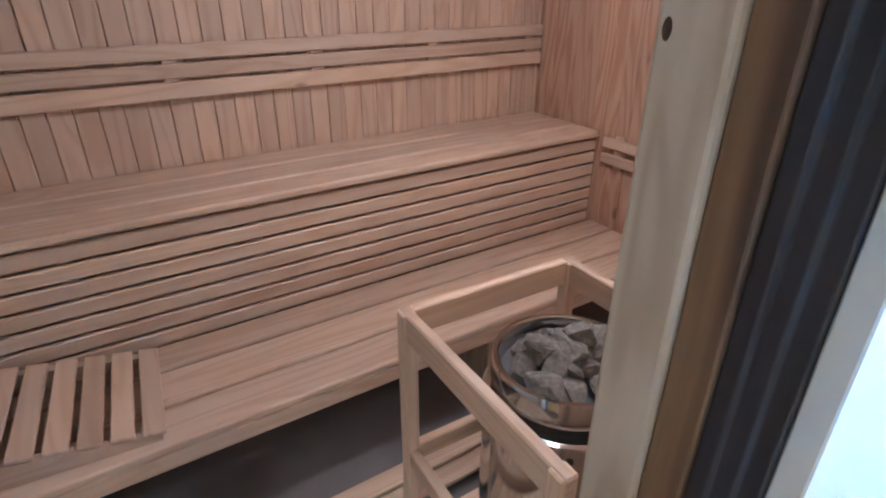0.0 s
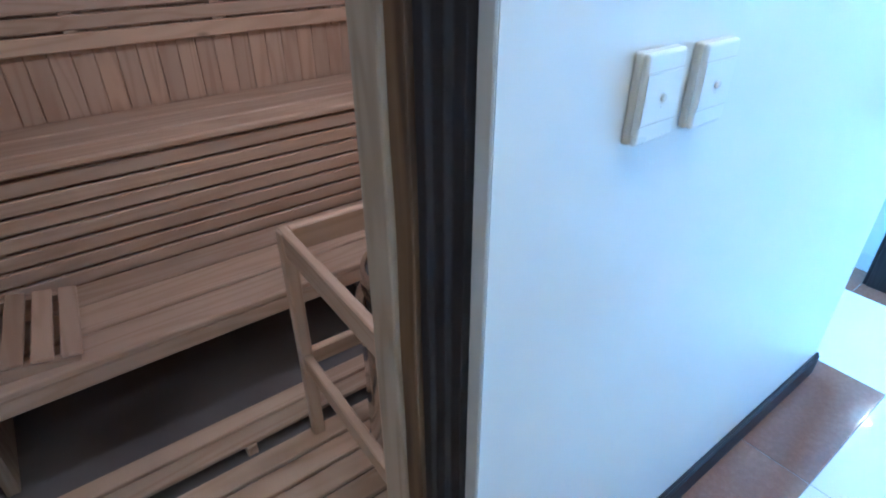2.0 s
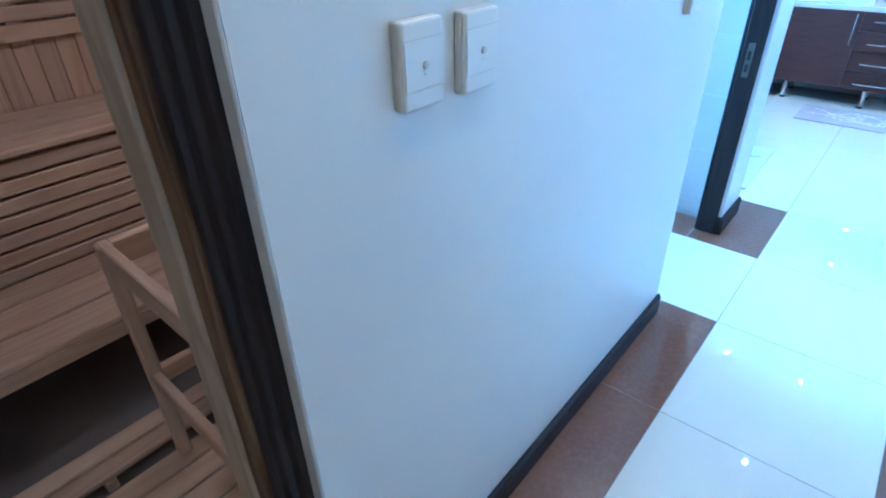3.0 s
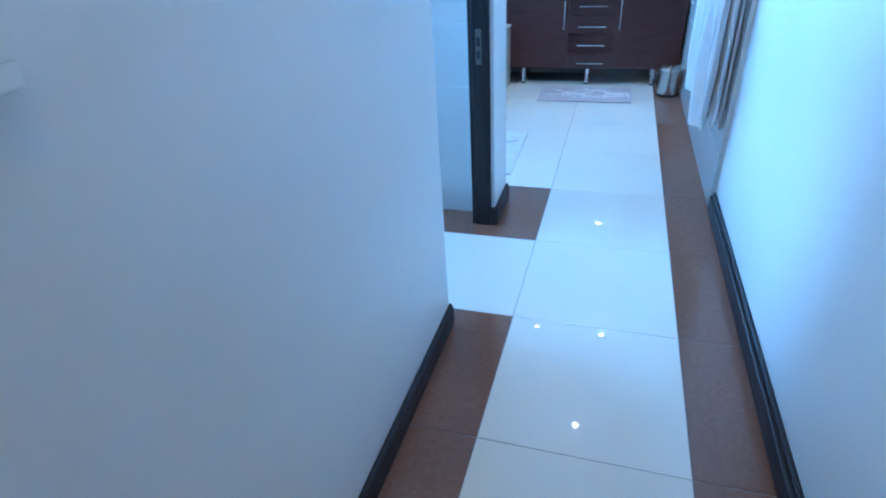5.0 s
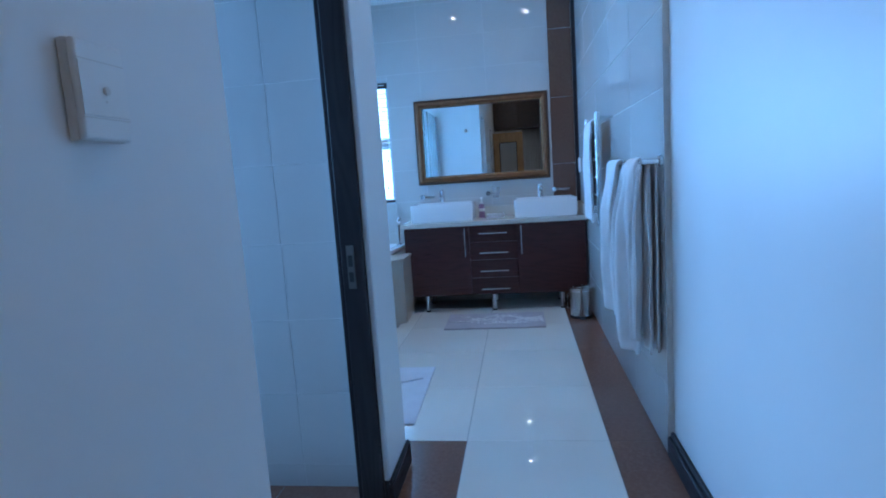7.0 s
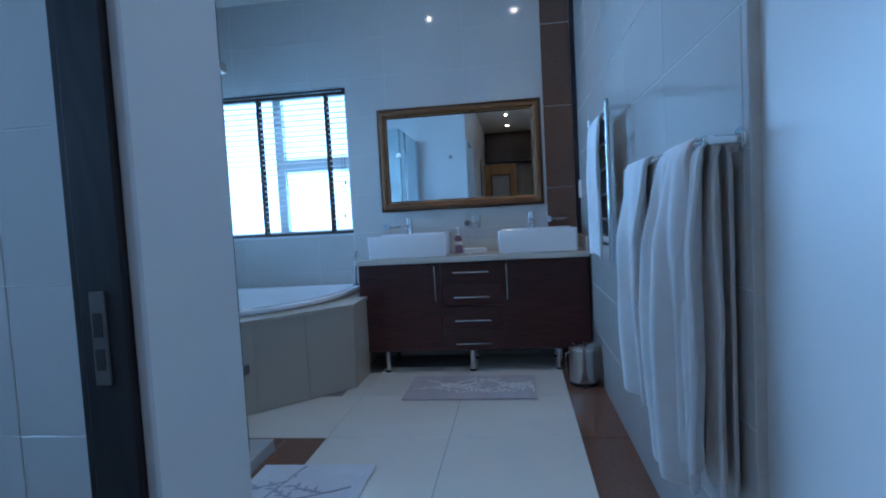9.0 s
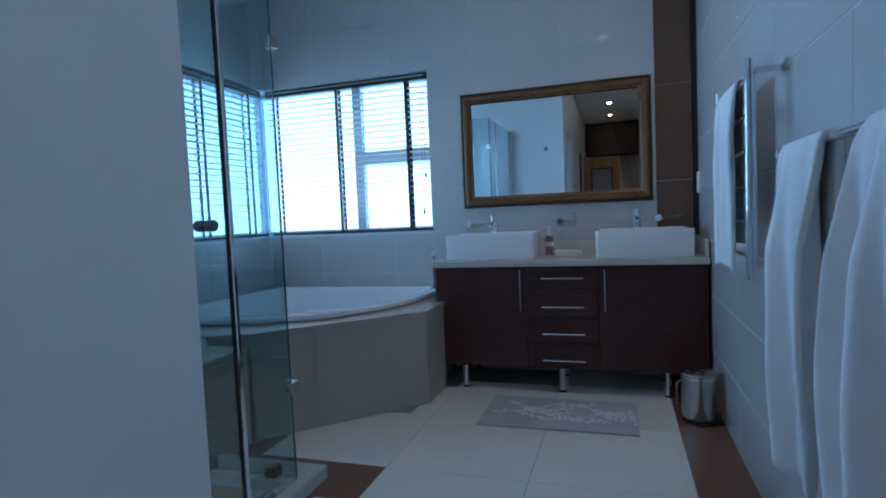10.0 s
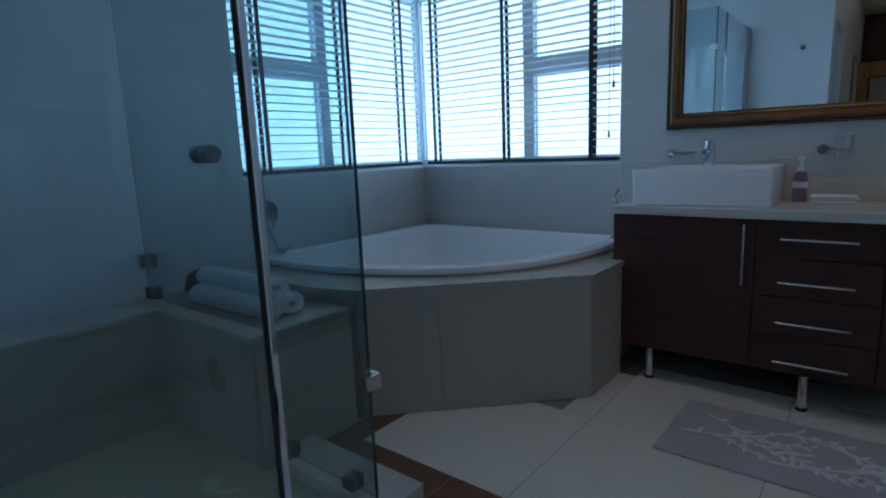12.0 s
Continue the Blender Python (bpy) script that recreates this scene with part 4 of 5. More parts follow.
    for z in (0.62,):
        part("wall_clamp", block(4.605, 4.66, 2.225, 2.283, z + 0.02, z + 0.075, 0.003), dull_metal, e)
    kb = part("knob", lathe([(0.004, 0), (0.017, 0.0), (0.019, 0.004), (0.019, 0.03), (0.016, 0.034), (0.004, 0.034)], (0, 0, 0), 24), dull_metal, e, "round turned door knob", True)
    kb.matrix_local = Matrix.Translation(Vector((4.205, 0.884, 1.10)) - BASE[e.name]) @ Euler((radians(90), 0, 0)).to_matrix().to_4x4() @ Matrix.Translation(BASE[e.name])
    kb2 = part("knob", lathe([(0.004, 0), (0.017, 0.0), (0.019, 0.004), (0.019, 0.03), (0.016, 0.034), (0.004, 0.034)], (0, 0, 0), 24), dull_metal, e, "round turned door knob", True)
    kb2.matrix_local = Matrix.Translation(Vector((4.205, 0.892, 1.10)) - BASE[e.name]) @ Euler((radians(-90), 0, 0)).to_matrix().to_4x4() @ Matrix.Translation(BASE[e.name])
    s = thing("glass_shelf", "rounded clear glass shelf on metal brackets in the shower", "shelf", (4.47, 2.2, 1.876))
    g = part("shelf_plate", prism(rounded([(4.22, 2.284), (4.22, 2.15), (4.72, 2.15), (4.72, 2.284)], 0.03), 1.868, 1.876), shower_glass, s)
    g.visible_shadow = False
    for x in (4.27, 4.53, 4.69):
        part("bracket", block(x - 0.016, x + 0.016, 2.225, 2.284, 1.832, 1.8665, 0.003), dull_metal, s)
    p = thing("shampoo_bottle", "tall white plastic bottle on the glass shelf", "bottle", (4.53, 2.22, 1.8765))
    part("body", block(4.50, 4.56, 2.195, 2.245, 1.8765, 2.09, 0.012, 3), plastic, p, "", True)
    part("cap", block(4.51, 4.55, 2.20, 2.24, 2.091, 2.125, 0.006, 2), plastic_side, p)
    part("label_panel", block(4.53, 4.552, 2.1935, 2.196, 1.95, 1.97), plastic_side, p)


shower()


def rolled_towel(c, length, r, tilt, label):
    """A towel rolled up, its spiral end showing."""
    bm = bmesh.new()
    n, m = 72, 14
    rows = []
    for j in range(m + 1):
        u = j / m - 0.5
        row = []
        for i in range(n + 1):
            a = i / n * 2 * math.pi * 3.2
            rr = r * (0.24 + 0.76 * i / n)
            wob = 1 + 0.04 * noise.noise(Vector((u * 4, a * 0.7, c[0] * 9)))
            row.append(bm.verts.new((rr * wob * math.cos(a) * 1.12, u * length + 0.006 * math.sin(a * 2), rr * wob * math.sin(a) * 0.9)))
        rows.append(row)
    for a, b in zip(rows, rows[1:]):
        for i in range(n):
            bm.faces.new((a[i], a[i + 1], b[i + 1], b[i]))
    bm.transform(Matrix.Translation(c) @ Euler((0, 0, tilt)).to_matrix().to_4x4())
    o = solo("rolled_towel", bm, terry, label, "towel", "rolled towels on the bench", at=(c[0], c[1], c[2] - r), smooth=True)
    s = o.modifiers.new("thick", "SOLIDIFY")
    s.thickness, s.offset = 0.008, -1
    return o


rolled_towel((4.72, 1.75, 0.542), 0.50, 0.041, 0.03, "white terry towel rolled up on the tiled bench")
rolled_towel((4.824, 1.75, 0.542), 0.50, 0.041, -0.02, "white terry towel rolled up beside another")
rolled_towel((4.77, 1.77, 0.609), 0.50, 0.040, 0.02, "white terry towel rolled up on two others")
bm = bmesh.new()
bmesh.ops.create_icosphere(bm, subdivisions=3, radius=1)
for v in bm.verts:
    v.co = Vector((v.co.x * 0.075, v.co.y * 0.09, max(-0.045, v.co.z * 0.07))) * (1 + 0.25 * noise.noise(v.co * 2.2))
bm.transform(Matrix.Translation((4.80, 2.11, 0.548)))
solo("wash_cloth", bm, maroon_cloth, "crumpled dark maroon cloth behind the rolled towels", "cloth", at=(4.8, 2.11, 0.5), smooth=True)


def vanity():
    y0, y1, x0, x1 = -0.845, 0.752, 6.085, 6.53
    w = thing("stone_worktop", "pale speckled stone worktop with upstand", "worktop", (6.3, 0, 0.772))
    part("slab", block(6.062, 6.549, -0.852, 0.768, 0.7725, 0.811, 0.003, 2), quartz, w)
    part("upstand", block(6.528, 6.549, -0.832, 0.766, 0.8115, 0.908, 0.002), quartz, w, "low stone upstand")
    part("upstand", block(6.10, 6.527, -0.852, -0.833, 0.8115, 0.908, 0.002), quartz, w)
    u = thing("vanity_unit", "dark wenge basin unit with doors and drawers", "cabinet", (6.3, 0, 0))
    part("body", block(x0 + 0.021, x1, y0, y1, 0.145, 0.772, 0.002), wenge_y, u)

    def front(name, a, b, c, d):
        return part(name, block(x0, x0 + 0.019, a + 0.0015, b - 0.0015, c + 0.0015, d - 0.0015, 0.002), wenge_y, u)

    def bar(parent, p, q):
        p, q = Vector(p), Vector(q)
        e = (q - p).normalized() * 0.012
        h = part("handle", tube(p, q, 0.0055, 12, bev=0.001), chrome, parent, "slim chrome bar handle", True)
        part("stem", tube(p + e, p + e + Vector((0.024, 0, 0)), 0.004, 8), chrome, h)
        part("stem", tube(q - e, q - e + Vector((0.024, 0, 0)), 0.004, 8), chrome, h)

    dl = front("door", 0.165, y1, 0.15, 0.77)
    bar(dl, (x0 - 0.024, 0.204, 0.50), (x0 - 0.024, 0.204, 0.75))
    dr = front("door", y0, -0.255, 0.15, 0.77)
    bar(dr, (x0 - 0.024, -0.292, 0.50), (x0 - 0.024, -0.292, 0.75))
    zs = (0.15, 0.30, 0.462, 0.62, 0.77)
    for a, b, hz in zip(zs, zs[1:], (0.20, 0.362, 0.525, 0.698)):
        dw = front("drawer", -0.255, 0.165, a, b)
        bar(dw, (x0 - 0.024, -0.172, hz), (x0 - 0.024, 0.076, hz))
    for x, y in ((6.108, 0.578), (6.108, -0.03), (6.108, -0.63), (6.45, 0.578), (6.45, -0.03), (6.45, -0.63)):
        lg = part("leg", tube((x, y, 0.012), (x, y, 0.146), 0.0185, 18), chrome, u, "round chrome leg", True)
        part("foot", tube((x, y, 0.0), (x, y, 0.013), 0.022, 18), rubber, lg, "black rubber foot")


vanity()


def basin(y0, y1, label):
    """Rectangular counter basin: thin walls, sloping bowl."""
    x0, x1, z0, z1 = 6.125, 6.515, 0.8115, 0.972
    b = thing("wash_basin", label, "wash basin", ((x0 + x1) / 2, (y0 + y1) / 2, z0), group="counter basins")
    bm = bmesh.new()
    def ring(i, z, r):
        return [bm.verts.new((x, y, z)) for x, y in rounded([(x0 + i, y0 + i), (x1 - i, y0 + i), (x1 - i, y1 - i), (x0 + i, y1 - i)], r, 4)]
    rings = [ring(0.007, z0, 0.02), ring(0.003, z0 + 0.004, 0.022), ring(0.0, z1 - 0.006, 0.02), ring(0.003, z1 - 0.001, 0.02), ring(0.007, z1, 0.02),
             ring(0.016, z1 - 0.001, 0.025), ring(0.022, z1 - 0.008, 0.03), ring(0.04, z0 + 0.05, 0.05), ring(0.09, z0 + 0.025, 0.06)]
    n = len(rings[0])
    for a, c in zip(rings, rings[1:]):
        for i in range(n):
            bm.faces.new((a[i], a[(i + 1) % n], c[(i + 1) % n], c[i]))
    bm.faces.new(rings[0][::-1])
    bm.faces.new(rings[-1])
    bmesh.ops.recalc_face_normals(bm, faces=bm.faces[:])
    part("bowl", bm, ceramic, b, "", True)
    cy = (y0 + y1) / 2
    part("drain", lathe([(0.005, 0), (0.022, 0), (0.02, 0.004), (0.005, 0.005)], (6.33, cy, z0 + 0.0255)), chrome, b)
    bm = block(6.42, 6.4935, y0 + 0.03, y1 - 0.03, z1 - 0.02, z1 - 0.003, 0.004, 2)
    part("tap_ledge", bm, ceramic, b)
    t = thing("basin_tap", "chrome single-lever basin tap on the basin's rim", "tap", (6.455, cy + 0.03, z1 - 0.003), group="basin taps")
    cy += 0.03
    part("body", tube((6.455, cy, z1 - 0.003), (6.455, cy, z1 + 0.098), 0.025, 20, bev=0.003), chrome, t, "", True)
    part("spout", pipe([(6.455, cy, z1 + 0.06), (6.40, cy, z1 + 0.068), (6.345, cy, z1 + 0.058), (6.335, cy, z1 + 0.045)], 0.012, 12), chrome, t, "", True)
    part("lever", block(6.385, 6.47, cy - 0.015, cy + 0.015, z1 + 0.112, z1 + 0.122, 0.004, 2), chrome, t)
    part("cartridge", tube((6.455, cy, z1 + 0.099), (6.455, cy, z1 + 0.114), 0.023, 20, bev=0.003), chrome, t, "", True)


basin(0.125, 0.688, "white rectangular ceramic basin beside the bath")
basin(-0.787, -0.243, "white rectangular ceramic basin beside the towel wall")


def mirror():
    x = BX
    y0, y1, z0, z1 = -0.592, 0.662, 1.145, 1.938
    m = thing("wall_mirror", "large mirror in a broad bronze moulded frame", "mirror", (x, 0.03, z0))
    part("glass", block(x - 0.016, x - 0.012, y0 + 0.06, y1 - 0.06, z0 + 0.06, z1 - 0.06), silvered, m, "silvered glass")

    def mitred(r0, r1, d0, d1, name, material, label):
        for side in range(4):
            bm = bmesh.new()
            cs = [((y0, z0), (1, 1)), ((y1, z0), (-1, 1)), ((y1, z1), (-1, -1)), ((y0, z1), (1, -1))]
            (a, sa), (b, sb) = cs[side], cs[(side + 1) % 4]
            prof = [(r0, 0.001), (r0, d0), (r0 + (r1 - r0) * 0.3, d1), (r0 + (r1 - r0) * 0.7, d1 * 0.94), (r1, d0 * 0.8), (r1, 0.001)]
            r1s = [bm.verts.new((x - d, a[0] + sa[0] * r, a[1] + sa[1] * r)) for r, d in prof]
            r2s = [bm.verts.new((x - d, b[0] + sb[0] * r, b[1] + sb[1] * r)) for r, d in prof]
            for i in range(len(prof)):
                j = (i + 1) % len(prof)
                bm.faces.new((r1s[i], r1s[j], r2s[j], r2s[i]))
            bm.faces.new(r1s)
            bm.faces.new(r2s[::-1])
            bmesh.ops.recalc_face_normals(bm, faces=bm.faces[:])
            part(name, bm, material, m, label)

    mitred(0.0, 0.018, 0.020, 0.030, "outer_moulding", bronze_dark, "dark outer bead")
    mitred(0.0185, 0.062, 0.030, 0.042, "frame_side", bronze, "bronze leaf moulding")
    mitred(0.0625, 0.069, 0.030, 0.033, "gilt_line", gold_leaf, "thin gilt line")
    mitred(0.0695, 0.078, 0.022, 0.026, "inner_bead", bronze_dark, "dark inner bead")


mirror()


def soap_dish(y, label):
    d = thing("soap_dish", label, "soap dish", (BX, y, 1.03), group="soap dishes")
    part("rosette", tube((BX - 0.0005, y + 0.06, 1.03), (BX - 0.02, y + 0.06, 1.03), 0.022, 18, bev=0.003), chrome, d)
    part("arm", pipe([(BX - 0.02, y + 0.06, 1.03), (BX - 0.06, y + 0.058, 1.028), (BX - 0.075, y + 0.03, 1.026)], 0.005), chrome, d)
    part("dish", lathe([(0.02, 0), (0.045, 0.004), (0.058, 0.016), (0.055, 0.018), (0.042, 0.009), (0.02, 0.006)], (BX - 0.08, y - 0.02, 1.022), 24), frosted, d, "frosted glass dish", True)


soap_dish(0.575, "frosted soap dish in a chrome holder")
soap_dish(-0.68, "frosted soap dish in a chrome holder before brown tiles")


def tumbler():
    d = thing("tumbler_holder", "frosted tumbler in a chrome wall holder", "tumbler", (BX, -0.04, 1.0))
    part("rosette", tube((BX - 0.0005, 0.0, 1.03), (BX - 0.02, 0.0, 1.03), 0.022, 18, bev=0.003), dull_metal, d)
    part("ring", pipe([(BX - 0.055 + 0.034 * math.cos(a), -0.075 + 0.034 * math.sin(a), 1.03) for a in [i * math.pi / 10 for i in range(21)]], 0.0035, 8), chrome, d)
    part("arm", tube((BX - 0.015, 0.0, 1.03), (BX - 0.05, -0.04, 1.03), 0.0045, 8), chrome, d)
    part("glass", lathe([(0.0, 0), (0.028, 0), (0.034, 0.095), (0.0315, 0.095), (0.026, 0.006), (0.0, 0.006)], (BX - 0.055, -0.075, 0.99), 24), frosted, d, "frosted glass tumbler", True)


tumbler()


def soap_pump():
    c = (6.42, 0.062, 0.8115)
    s = thing("soap_bottle", "clear pump bottle with lilac soap and white pump", "soap bottle", c)
    part("bottle", lathe([(0.0, 0), (0.026, 0.0), (0.028, 0.004), (0.028, 0.10), (0.022, 0.122), (0.012, 0.130), (0.0, 0.130)], c, 24), lilac_soap, s, "lilac soap body", True)
    part("band", lathe([(0.0225, 0.06), (0.0286, 0.06), (0.0286, 0.085), (0.0225, 0.085)], c, 24), plastic, s, "pale paper band")
    part("collar", tube((c[0], c[1], c[2] + 0.1305), (c[0], c[1], c[2] + 0.150), 0.013, 16), plastic, s)
    part("stem", tube((c[0], c[1], c[2] + 0.150), (c[0], c[1], c[2] + 0.180), 0.005, 10), plastic, s)
    part("pump_head", block(c[0] - 0.035, c[0] + 0.012, c[1] - 0.010, c[1] + 0.010, c[2] + 0.178, c[2] + 0.192, 0.004, 2), plastic, s)


soap_pump()


def folded_cloth():
    bm = bmesh.new()
    for k, (dx, dy) in enumerate(((0, 0), (0.003, -0.004), (-0.002, 0.004))):
        own = block(6.34 + dx, 6.45 + dx, -0.145 + dy, 0.015 + dy, 0.812 + k * 0.0105, 0.822 + k * 0.0105, 0.0045, 3)
        bmesh.ops.subdivide_edges(own, edges=own.edges[:], cuts=3, use_grid_fill=True)
        for v in own.verts:
            v.co.z += 0.0025 * noise.noise(v.co * 22)
        merge(bm, own)
    solo("face_towel", bm, terry, "white folded face towel between the basins", "towel", at=(6.39, -0.06, 0.8115), smooth=True)


folded_cloth()


def bin_():
    c = (5.775, -0.752, 0.0)
    b = thing("pedal_bin", "brushed steel pedal bin by the basin unit", "bin", c)
    part("base_ring", lathe([(0.04, 0), (0.088, 0), (0.09, 0.004), (0.09, 0.022), (0.04, 0.022)], c, 40), rubber, b, "black plastic base", True)
    part("body", lathe([(0.04, 0.0225), (0.0865, 0.0225), (0.0865, 0.222), (0.04, 0.222)], c, 48), steel, b, "", True)
    part("rim", lathe([(0.04, 0.2225), (0.089, 0.2225), (0.0895, 0.234), (0.04, 0.234)], c, 48), chrome, b)
    part("lid", lathe([(0.0, 0.2345), (0.0885, 0.2345), (0.0885, 0.246), (0.078, 0.2535), (0.0, 0.256)], c, 48), steel, b, "", True)
    part("pedal", block(c[0] - 0.115, c[0] - 0.07, c[1] - 0.02, c[1] + 0.02, 0.004, 0.012, 0.003), rubber, b)
    part("hinge", block(c[0] + 0.08, c[0] + 0.1, c[1] - 0.025, c[1] + 0.025, 0.19, 0.24, 0.003), rubber, b)
    part("carry_handle", pipe([(c[0], c[1] + 0.087, 0.205), (c[0] - 0.002, c[1] + 0.108, 0.19), (c[0] - 0.002, c[1] + 0.108, 0.08), (c[0], c[1] + 0.087, 0.07)], 0.004), chrome, b)


bin_()


def bath_mat(x0, x1, y0, y1, pile, thread, sprays, seed, label, turn=0.0):
    rnd = random.Random(seed)
    m = thing("bath_mat", label, "bath mat", ((x0 + x1) / 2, (y0 + y1) / 2, 0.0), group="bath mats")
    c = Matrix.Translation(((x0 + x1) / 2, (y0 + y1) / 2, 0)) @ Matrix.Rotation(turn, 4, "Z")
    w, h = (x1 - x0) / 2, (y1 - y0) / 2
    bm = block(-w, w, -h, h, 0.0005, 0.011, 0.004, 2)
    bmesh.ops.subdivide_edges(bm, edges=[e for e in bm.edges if e.calc_length() > 0.1], cuts=10, use_grid_fill=True)
    for v in bm.verts:
        v.co += Vector((noise.noise(v.co * 9), noise.noise(v.co * 9 + Vector((5, 0, 0))), 0.25 * noise.noise(v.co * 14 + Vector((0, 7, 0))))) * 0.003
    bm.transform(c)
    for v in bm.verts:
        v.co.z = max(0.0004, v.co.z)
    part("fabric", bm, pile, m)
    em = bmesh.new()

    def stalk(p, a, length, r, level):
        pts = [p.copy()]
        for _ in range(7):
            a += rnd.uniform(-0.22, 0.22)
            q = pts[-1] + Vector((math.cos(a), math.sin(a))) * length / 7
            q = Vector((max(-w + 0.02, min(w - 0.02, q.x)), max(-h + 0.02, min(h - 0.02, q.y))))
            pts.append(q)
        merge(em, pipe([(u.x, u.y, 0.0105) for u in pts], r, 5))
        for k in range(1, 8):
            side = 1 if k % 2 else -1
            b = a + side * rnd.uniform(0.5, 0.95)
            if level and k in (2, 4, 6):
                stalk(pts[k], b, length * rnd.uniform(0.35, 0.5), r * 0.8, level - 1)
            else:
                leaf(pts[k], b, rnd.uniform(0.032, 0.052))

    def leaf(p, a, l):
        d, n = Vector((math.cos(a), math.sin(a))), Vector((-math.sin(a), math.cos(a)))
        q = p + d * l
        if abs(q.x) > w - 0.012 or abs(q.y) > h - 0.012:
            return
        ring = [p, p + d * l * 0.35 + n * l * 0.16, p + d * l * 0.7 + n * l * 0.13, q, p + d * l * 0.7 - n * l * 0.13, p + d * l * 0.35 - n * l * 0.16]
        top = [em.verts.new((u.x, u.y, 0.0128)) for u in ring]
        low = [em.verts.new((u.x, u.y, 0.009)) for u in ring]
        em.faces.new(top)
        for i in range(6):
            em.faces.new((low[i], low[(i + 1) % 6], top[(i + 1) % 6], top[i]))

    for sx, sy, ang, ln in sprays:
        stalk(Vector((sx * w, sy * h)), ang, ln, 0.0050, 1)
    bmesh.ops.recalc_face_normals(em, faces=em.faces[:])
    em.transform(c)
    part("embroidery", em, thread, m, "raised stitched twigs and leaves")


bath_mat(5.48, 5.945, -0.452, 0.355, mat_grey, stitch, ((-0.2, 0.9, -1.5, 0.42), (0.55, 0.75, -1.9, 0.36), (-0.5, 0.1, -1.3, 0.34), (0.5, -0.1, -1.75, 0.36), (-0.1, -0.4, -1.2, 0.22)), 5,
         "grey-lilac bath mat with white stitched twigs before the basin unit")
bath_mat(3.79, 4.61, 0.285, 0.795, mat_white, stitch_grey, ((0.95, 0.2, 2.9, 0.5), (0.5, -0.8, 2.2, 0.4), (-0.2, 0.7, -2.6, 0.45), (0.1, -0.3, 3.3, 0.45)), 8,
         "pale bath mat with grey stitched twigs before the shower", 0.02)


def draped(x0, x1, y_bar, z_bar, front, back, material, folds, label, depth=0.035, seed=1, flare=0.0, thick=0.012):
    """A towel over a bar along x: front and back drop, in gathered folds."""
    bm = bmesh.new()
    nu, nv = 36, 46
    rows = []
    total = front + back
    for j in range(nv + 1):
        s = j / nv * total - front
        row = []
        for i in range(nu + 1):
            u = i / nu
            x = x0 + (x1 - x0) * u
            ph = u * folds * 2 * math.pi + seed
            if s < -0.02:
                drop = -s
                k = min(1.0, drop / 0.25)
                y = y_bar + 0.016 + k * depth * (0.55 + 0.5 * math.sin(ph) + 0.2 * math.sin(ph * 2.3 + drop * 5)) + 0.010 * noise.noise(Vector((x * 9, drop * 4, seed)))
                z = z_bar - drop + 0.012 * math.sin(ph * 0.5 + seed) * (drop / front)
                x += flare * (drop / front) * (u - 0.5) + 0.010 * noise.noise(Vector((u * 3, drop * 3.5, seed + 4.0)))
            elif s > 0.02:
                drop = s
                y = y_bar - 0.016 - 0.012 * (0.5 + 0.5 * math.sin(ph * 0.8 + 2)) * min(1, drop / 0.2)
                z = z_bar - drop
            else:
                a = s / 0.02 * math.pi / 2
                y, z = y_bar - 0.016 * math.sin(a), z_bar + 0.016 * math.cos(a)
            row.append(bm.verts.new((x, y, z)))
        rows.append(row)
    for a, b in zip(rows, rows[1:]):
        for i in range(nu):
            bm.faces.new((a[i], a[i + 1], b[i + 1], b[i]))
    o = solo("hanging_towel", bm, material, label, "towel", "towels on the rails", at=((x0 + x1) / 2, y_bar, z_bar), smooth=True)
    s = o.modifiers.new("thick", "SOLIDIFY")
    s.thickness, s.offset = thick, 0.0
    sub = o.modifiers.new("soft", "SUBSURF")
    sub.levels = sub.render_levels = 1
    return o


def towel_rail():
    z, y = 1.222, -0.79
    r = thing("towel_rail", "chrome towel rail on the tiled wall", "towel rail", (3.9, TY, z))
    part("bar", tube((3.53, y, z), (4.42, y, z), 0.0095, 16), chrome, r, "", True)
    for x in (3.545, 4.405):
        part("post", tube((x, TY + 0.001, z), (x, y + 0.012, z), 0.011, 14), chrome, r, "", True)
        part("flange", tube((x, TY + 0.0005, z), (x, TY + 0.012, z), 0.026, 22, bev=0.003), chrome, r, "", True)


towel_rail()
draped(4.05, 4.34, -0.79, 1.235, 0.77, 0.74, terry, 1.4, "white terry towel folded lengthwise over the chrome rail", 0.045, 2.6, -0.03, 0.018)
draped(3.635, 3.835, -0.79, 1.237, 0.84, 0.78, terry, 1.5, "thick white bath towel hanging from the chrome rail", 0.055, 4.4, 0.04, 0.02)
# These two are white towels, coloured greyer for the shade they hang in.
draped(3.575, 3.665, -0.797, 1.229, 0.76, 0.77, terry_shaded, 1.4, "bath towel, its white greyed for shade, folded under the brighter one", 0.028, 1.2, 0.05, 0.011)
draped(3.565, 3.64, -0.825, 1.222, 0.79, 0.80, terry_shaded, 1.2, "bath towel, its white greyed for shade, folded behind the rail", 0.014, 3.1, 0.03, 0.010)


def ladder_rail():
    xa, xb, y, z0, z1 = 4.66, 5.18, -0.77, 0.86, 1.535
    r = thing("heated_towel_rail", "chrome heated ladder towel rail on the tiled wall", "towel rail", (4.9, TY, z0))
    for x in (xa, xb):
        part("upright", tube((x, y, z0), (x, y, z1), 0.016, 18, bev=0.003), chrome, r, "", True)
        for z in (z0 + 0.05, z1 - 0.035):
            part("standoff", tube((x, TY + 0.001, z), (x, y, z), 0.010, 12), chrome, r, "", True)
    for k in range(6):
        z = z0 + 0.07 + k * 0.11
        part("rung", tube((xa, y, z), (xb, y, z), 0.008, 12), chrome, r, "", True)


ladder_rail()
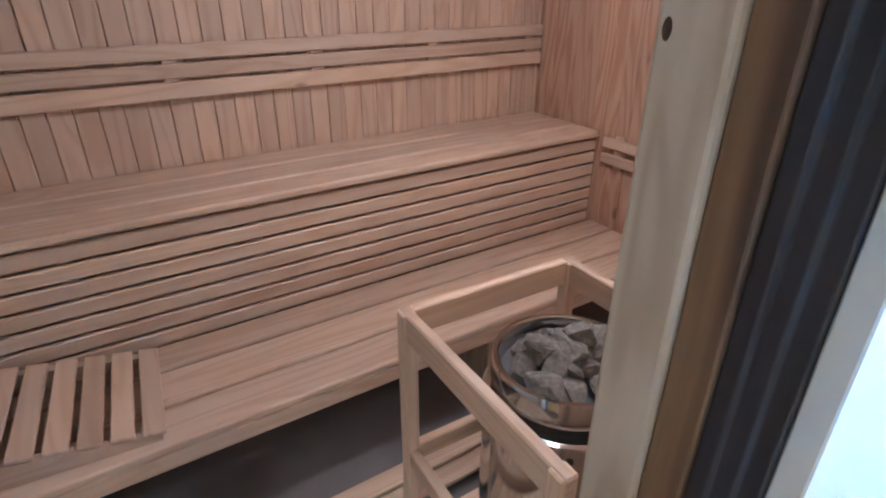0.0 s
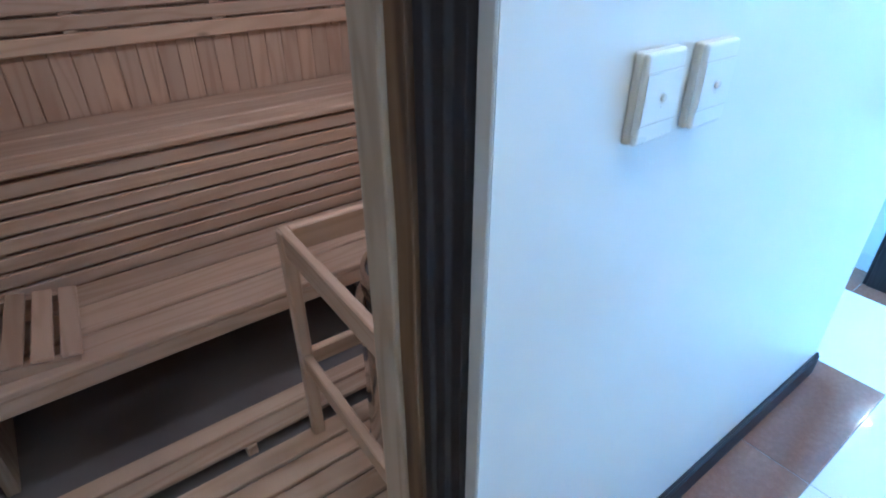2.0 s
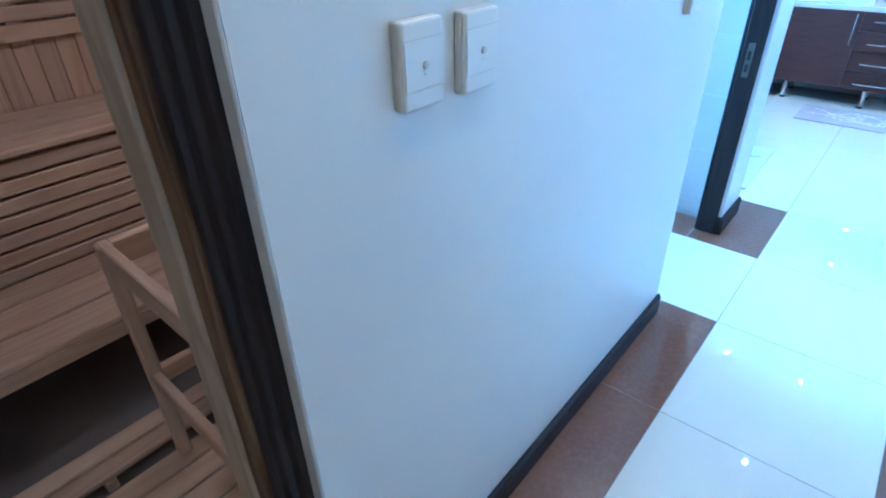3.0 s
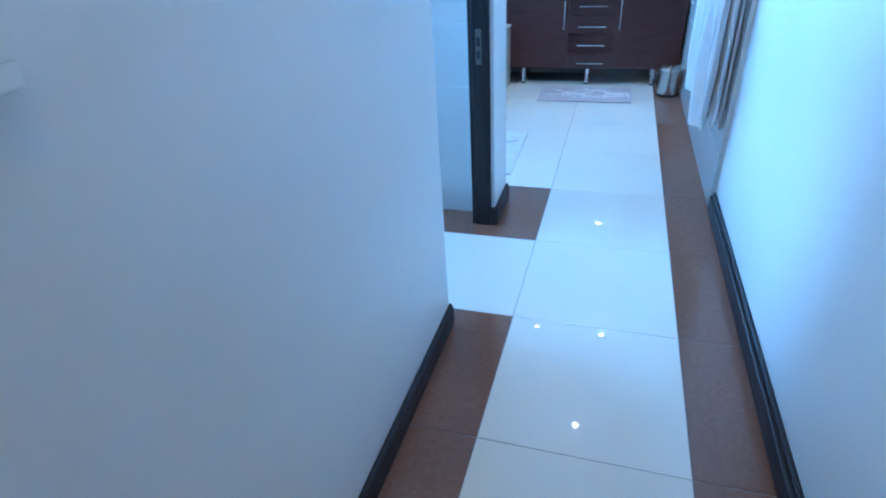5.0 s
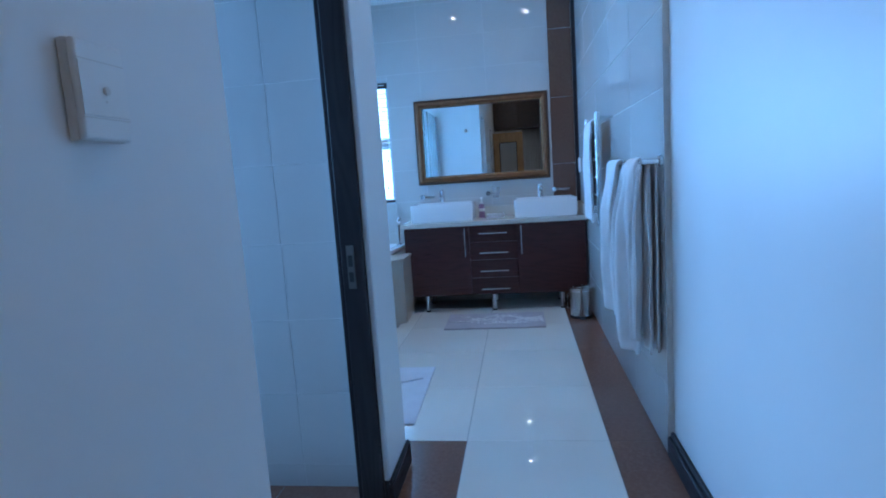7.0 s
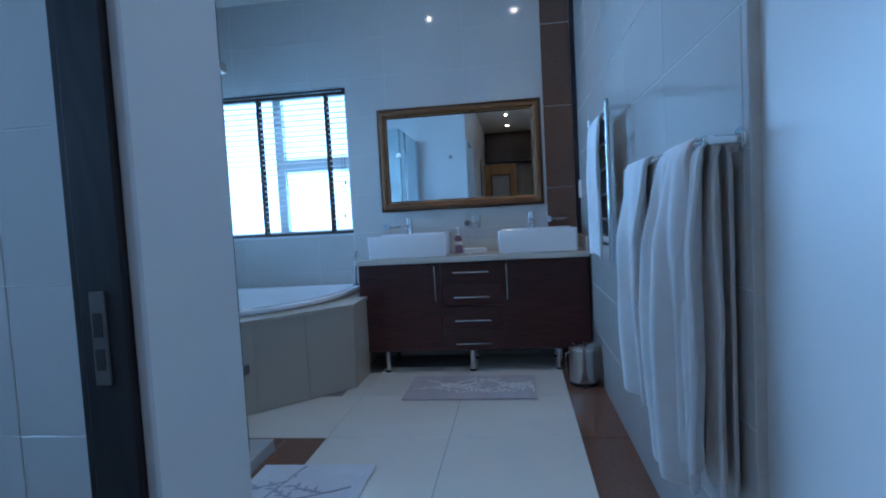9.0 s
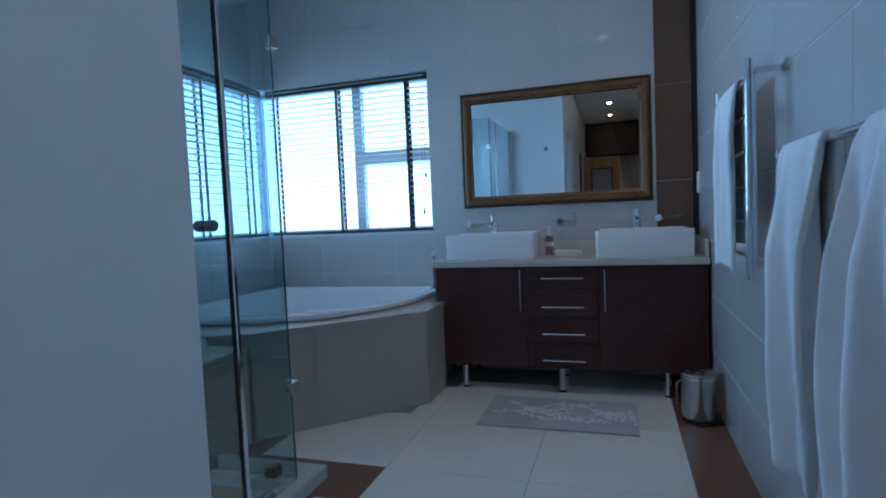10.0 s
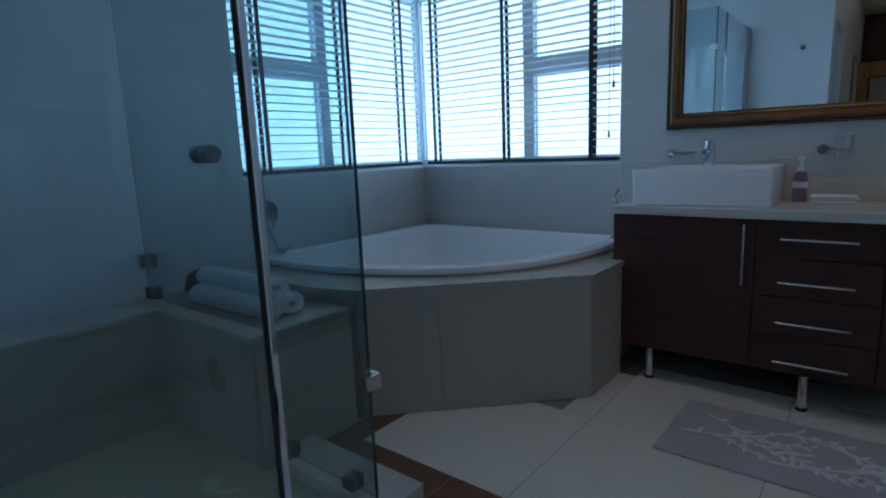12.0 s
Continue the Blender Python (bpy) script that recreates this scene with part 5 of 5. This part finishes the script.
draped(4.80, 5.14, -0.77, 1.496, 0.62, 0.54, terry, 2.2, "white hand towel over the heated ladder rail", 0.022, 3.0)

sw = thing("wall_switch", "white switch plate on the tiled wall by the basins", "light switch", (6.485, TY, 1.24))
part("plate", block(6.44, 6.53, TY + 0.0005, TY + 0.012, 1.175, 1.305, 0.003, 2), plastic, sw)
part("rocker", block(6.47, 6.50, TY + 0.012, TY + 0.016, 1.21, 1.27, 0.002, 2), plastic, sw)

hk = thing("robe_hook", "small chrome robe hook on the plaster wall", "hook", (3.430, 0.45, 1.87))
part("rosette", tube((3.4302, 0.45, 1.87), (3.447, 0.45, 1.87), 0.022, 18, bev=0.003), chrome, hk, "", True)
part("arm", pipe([(3.446, 0.45, 1.87), (3.475, 0.45, 1.868), (3.49, 0.45, 1.875), (3.495, 0.45, 1.89)], 0.006), chrome, hk, "", True)

part_trim = block(BX - 0.012, BX + 0.001, -0.86, -0.825, 0.91, CEIL, 0.001)
solo("trim", part_trim, black_z, "narrow dark trim in the tiled corner", "trim", kind="structure")

# ---- tiles, last ----
tile_wall(wall_back, 0, BX, -0.610, 2.285, 0.0, CEIL, 0.62, 0.302, -0.035, 0.09, wall_tile, [(0.905, 2.3, 0.985, 2.15)], -1)
tile_wall(wall_back, 0, BX, -0.825, -0.612, 0.0, CEIL, 0.213, 0.605, -0.825, 0.055, cocoa_tile, (), -1)
tile_wall(tiled_right, 1, TY, 3.513, BX, 0.0, CEIL, 0.605, 0.30, 0.52, 0.0, wall_tile, (), 1)
tile_wall(wall_far, 1, LY, 3.430, BX, 0.0, CEIL, 0.605, 0.302, 0.39, 0.095, wall_tile, [(5.15, 6.6, 0.985, 2.15)], -1)
tile_wall(wall_tr, 0, 3.25, 0.362, 2.56, 0.0, CEIL, 0.605, 0.302, 0.02, 0.095, wall_tile, (), -1)

seams = [round(4.93 - 0.645 * k, 3) for k in range(10, -1, -1)] + [5.575, 6.22, 6.56]
for a, b in zip(seams, seams[1:]):
    floor_tile(a, b, -0.64, 0.0, white_tile)
    floor_tile(a, b, -0.886, -0.64, brown_tile)
    if 0 < b < 2.4:
        floor_tile(a, b, 0.0, 0.245, brown_tile)
    if 3.6 < a < 6.1:
        floor_tile(a, b, 0.0, 0.63, white_tile)
floor_tile(-1.8, -0.23, 0.0, 0.245, brown_tile)
floor_tile(-0.35, 0.415, 0.247, 0.298, brown_tile)
for y0, y1 in ((0.0, 0.63), (0.63, 1.28), (1.28, 1.93), (1.93, 2.56)):
    floor_tile(2.35, 2.995, y0, y1, white_tile)
    floor_tile(2.24, 2.35, max(y0, 0.247), y1, brown_tile)
for y0, y1 in ((0.0, 0.36), (0.36, 0.72), (0.72, 1.3), (1.3, 1.93), (1.93, 2.56)):
    floor_tile(2.995, 3.255 if y0 > 0.3 else 3.64, y0, y1, brown_tile)
for x0, x1 in ((3.64, 4.285), (4.285, 4.93)):
    floor_tile(x0, x1, 0.63, 0.84, brown_tile)
floor_tile(4.776, 4.93, 0.84, 1.28, brown_tile)
floor_tile(4.776, 5.2, 1.28, 1.40, brown_tile)
floor_tile(4.93, 5.575, 0.63, 1.28, white_tile)
floor_tile(5.575, 6.08, 0.63, 0.76, white_tile)
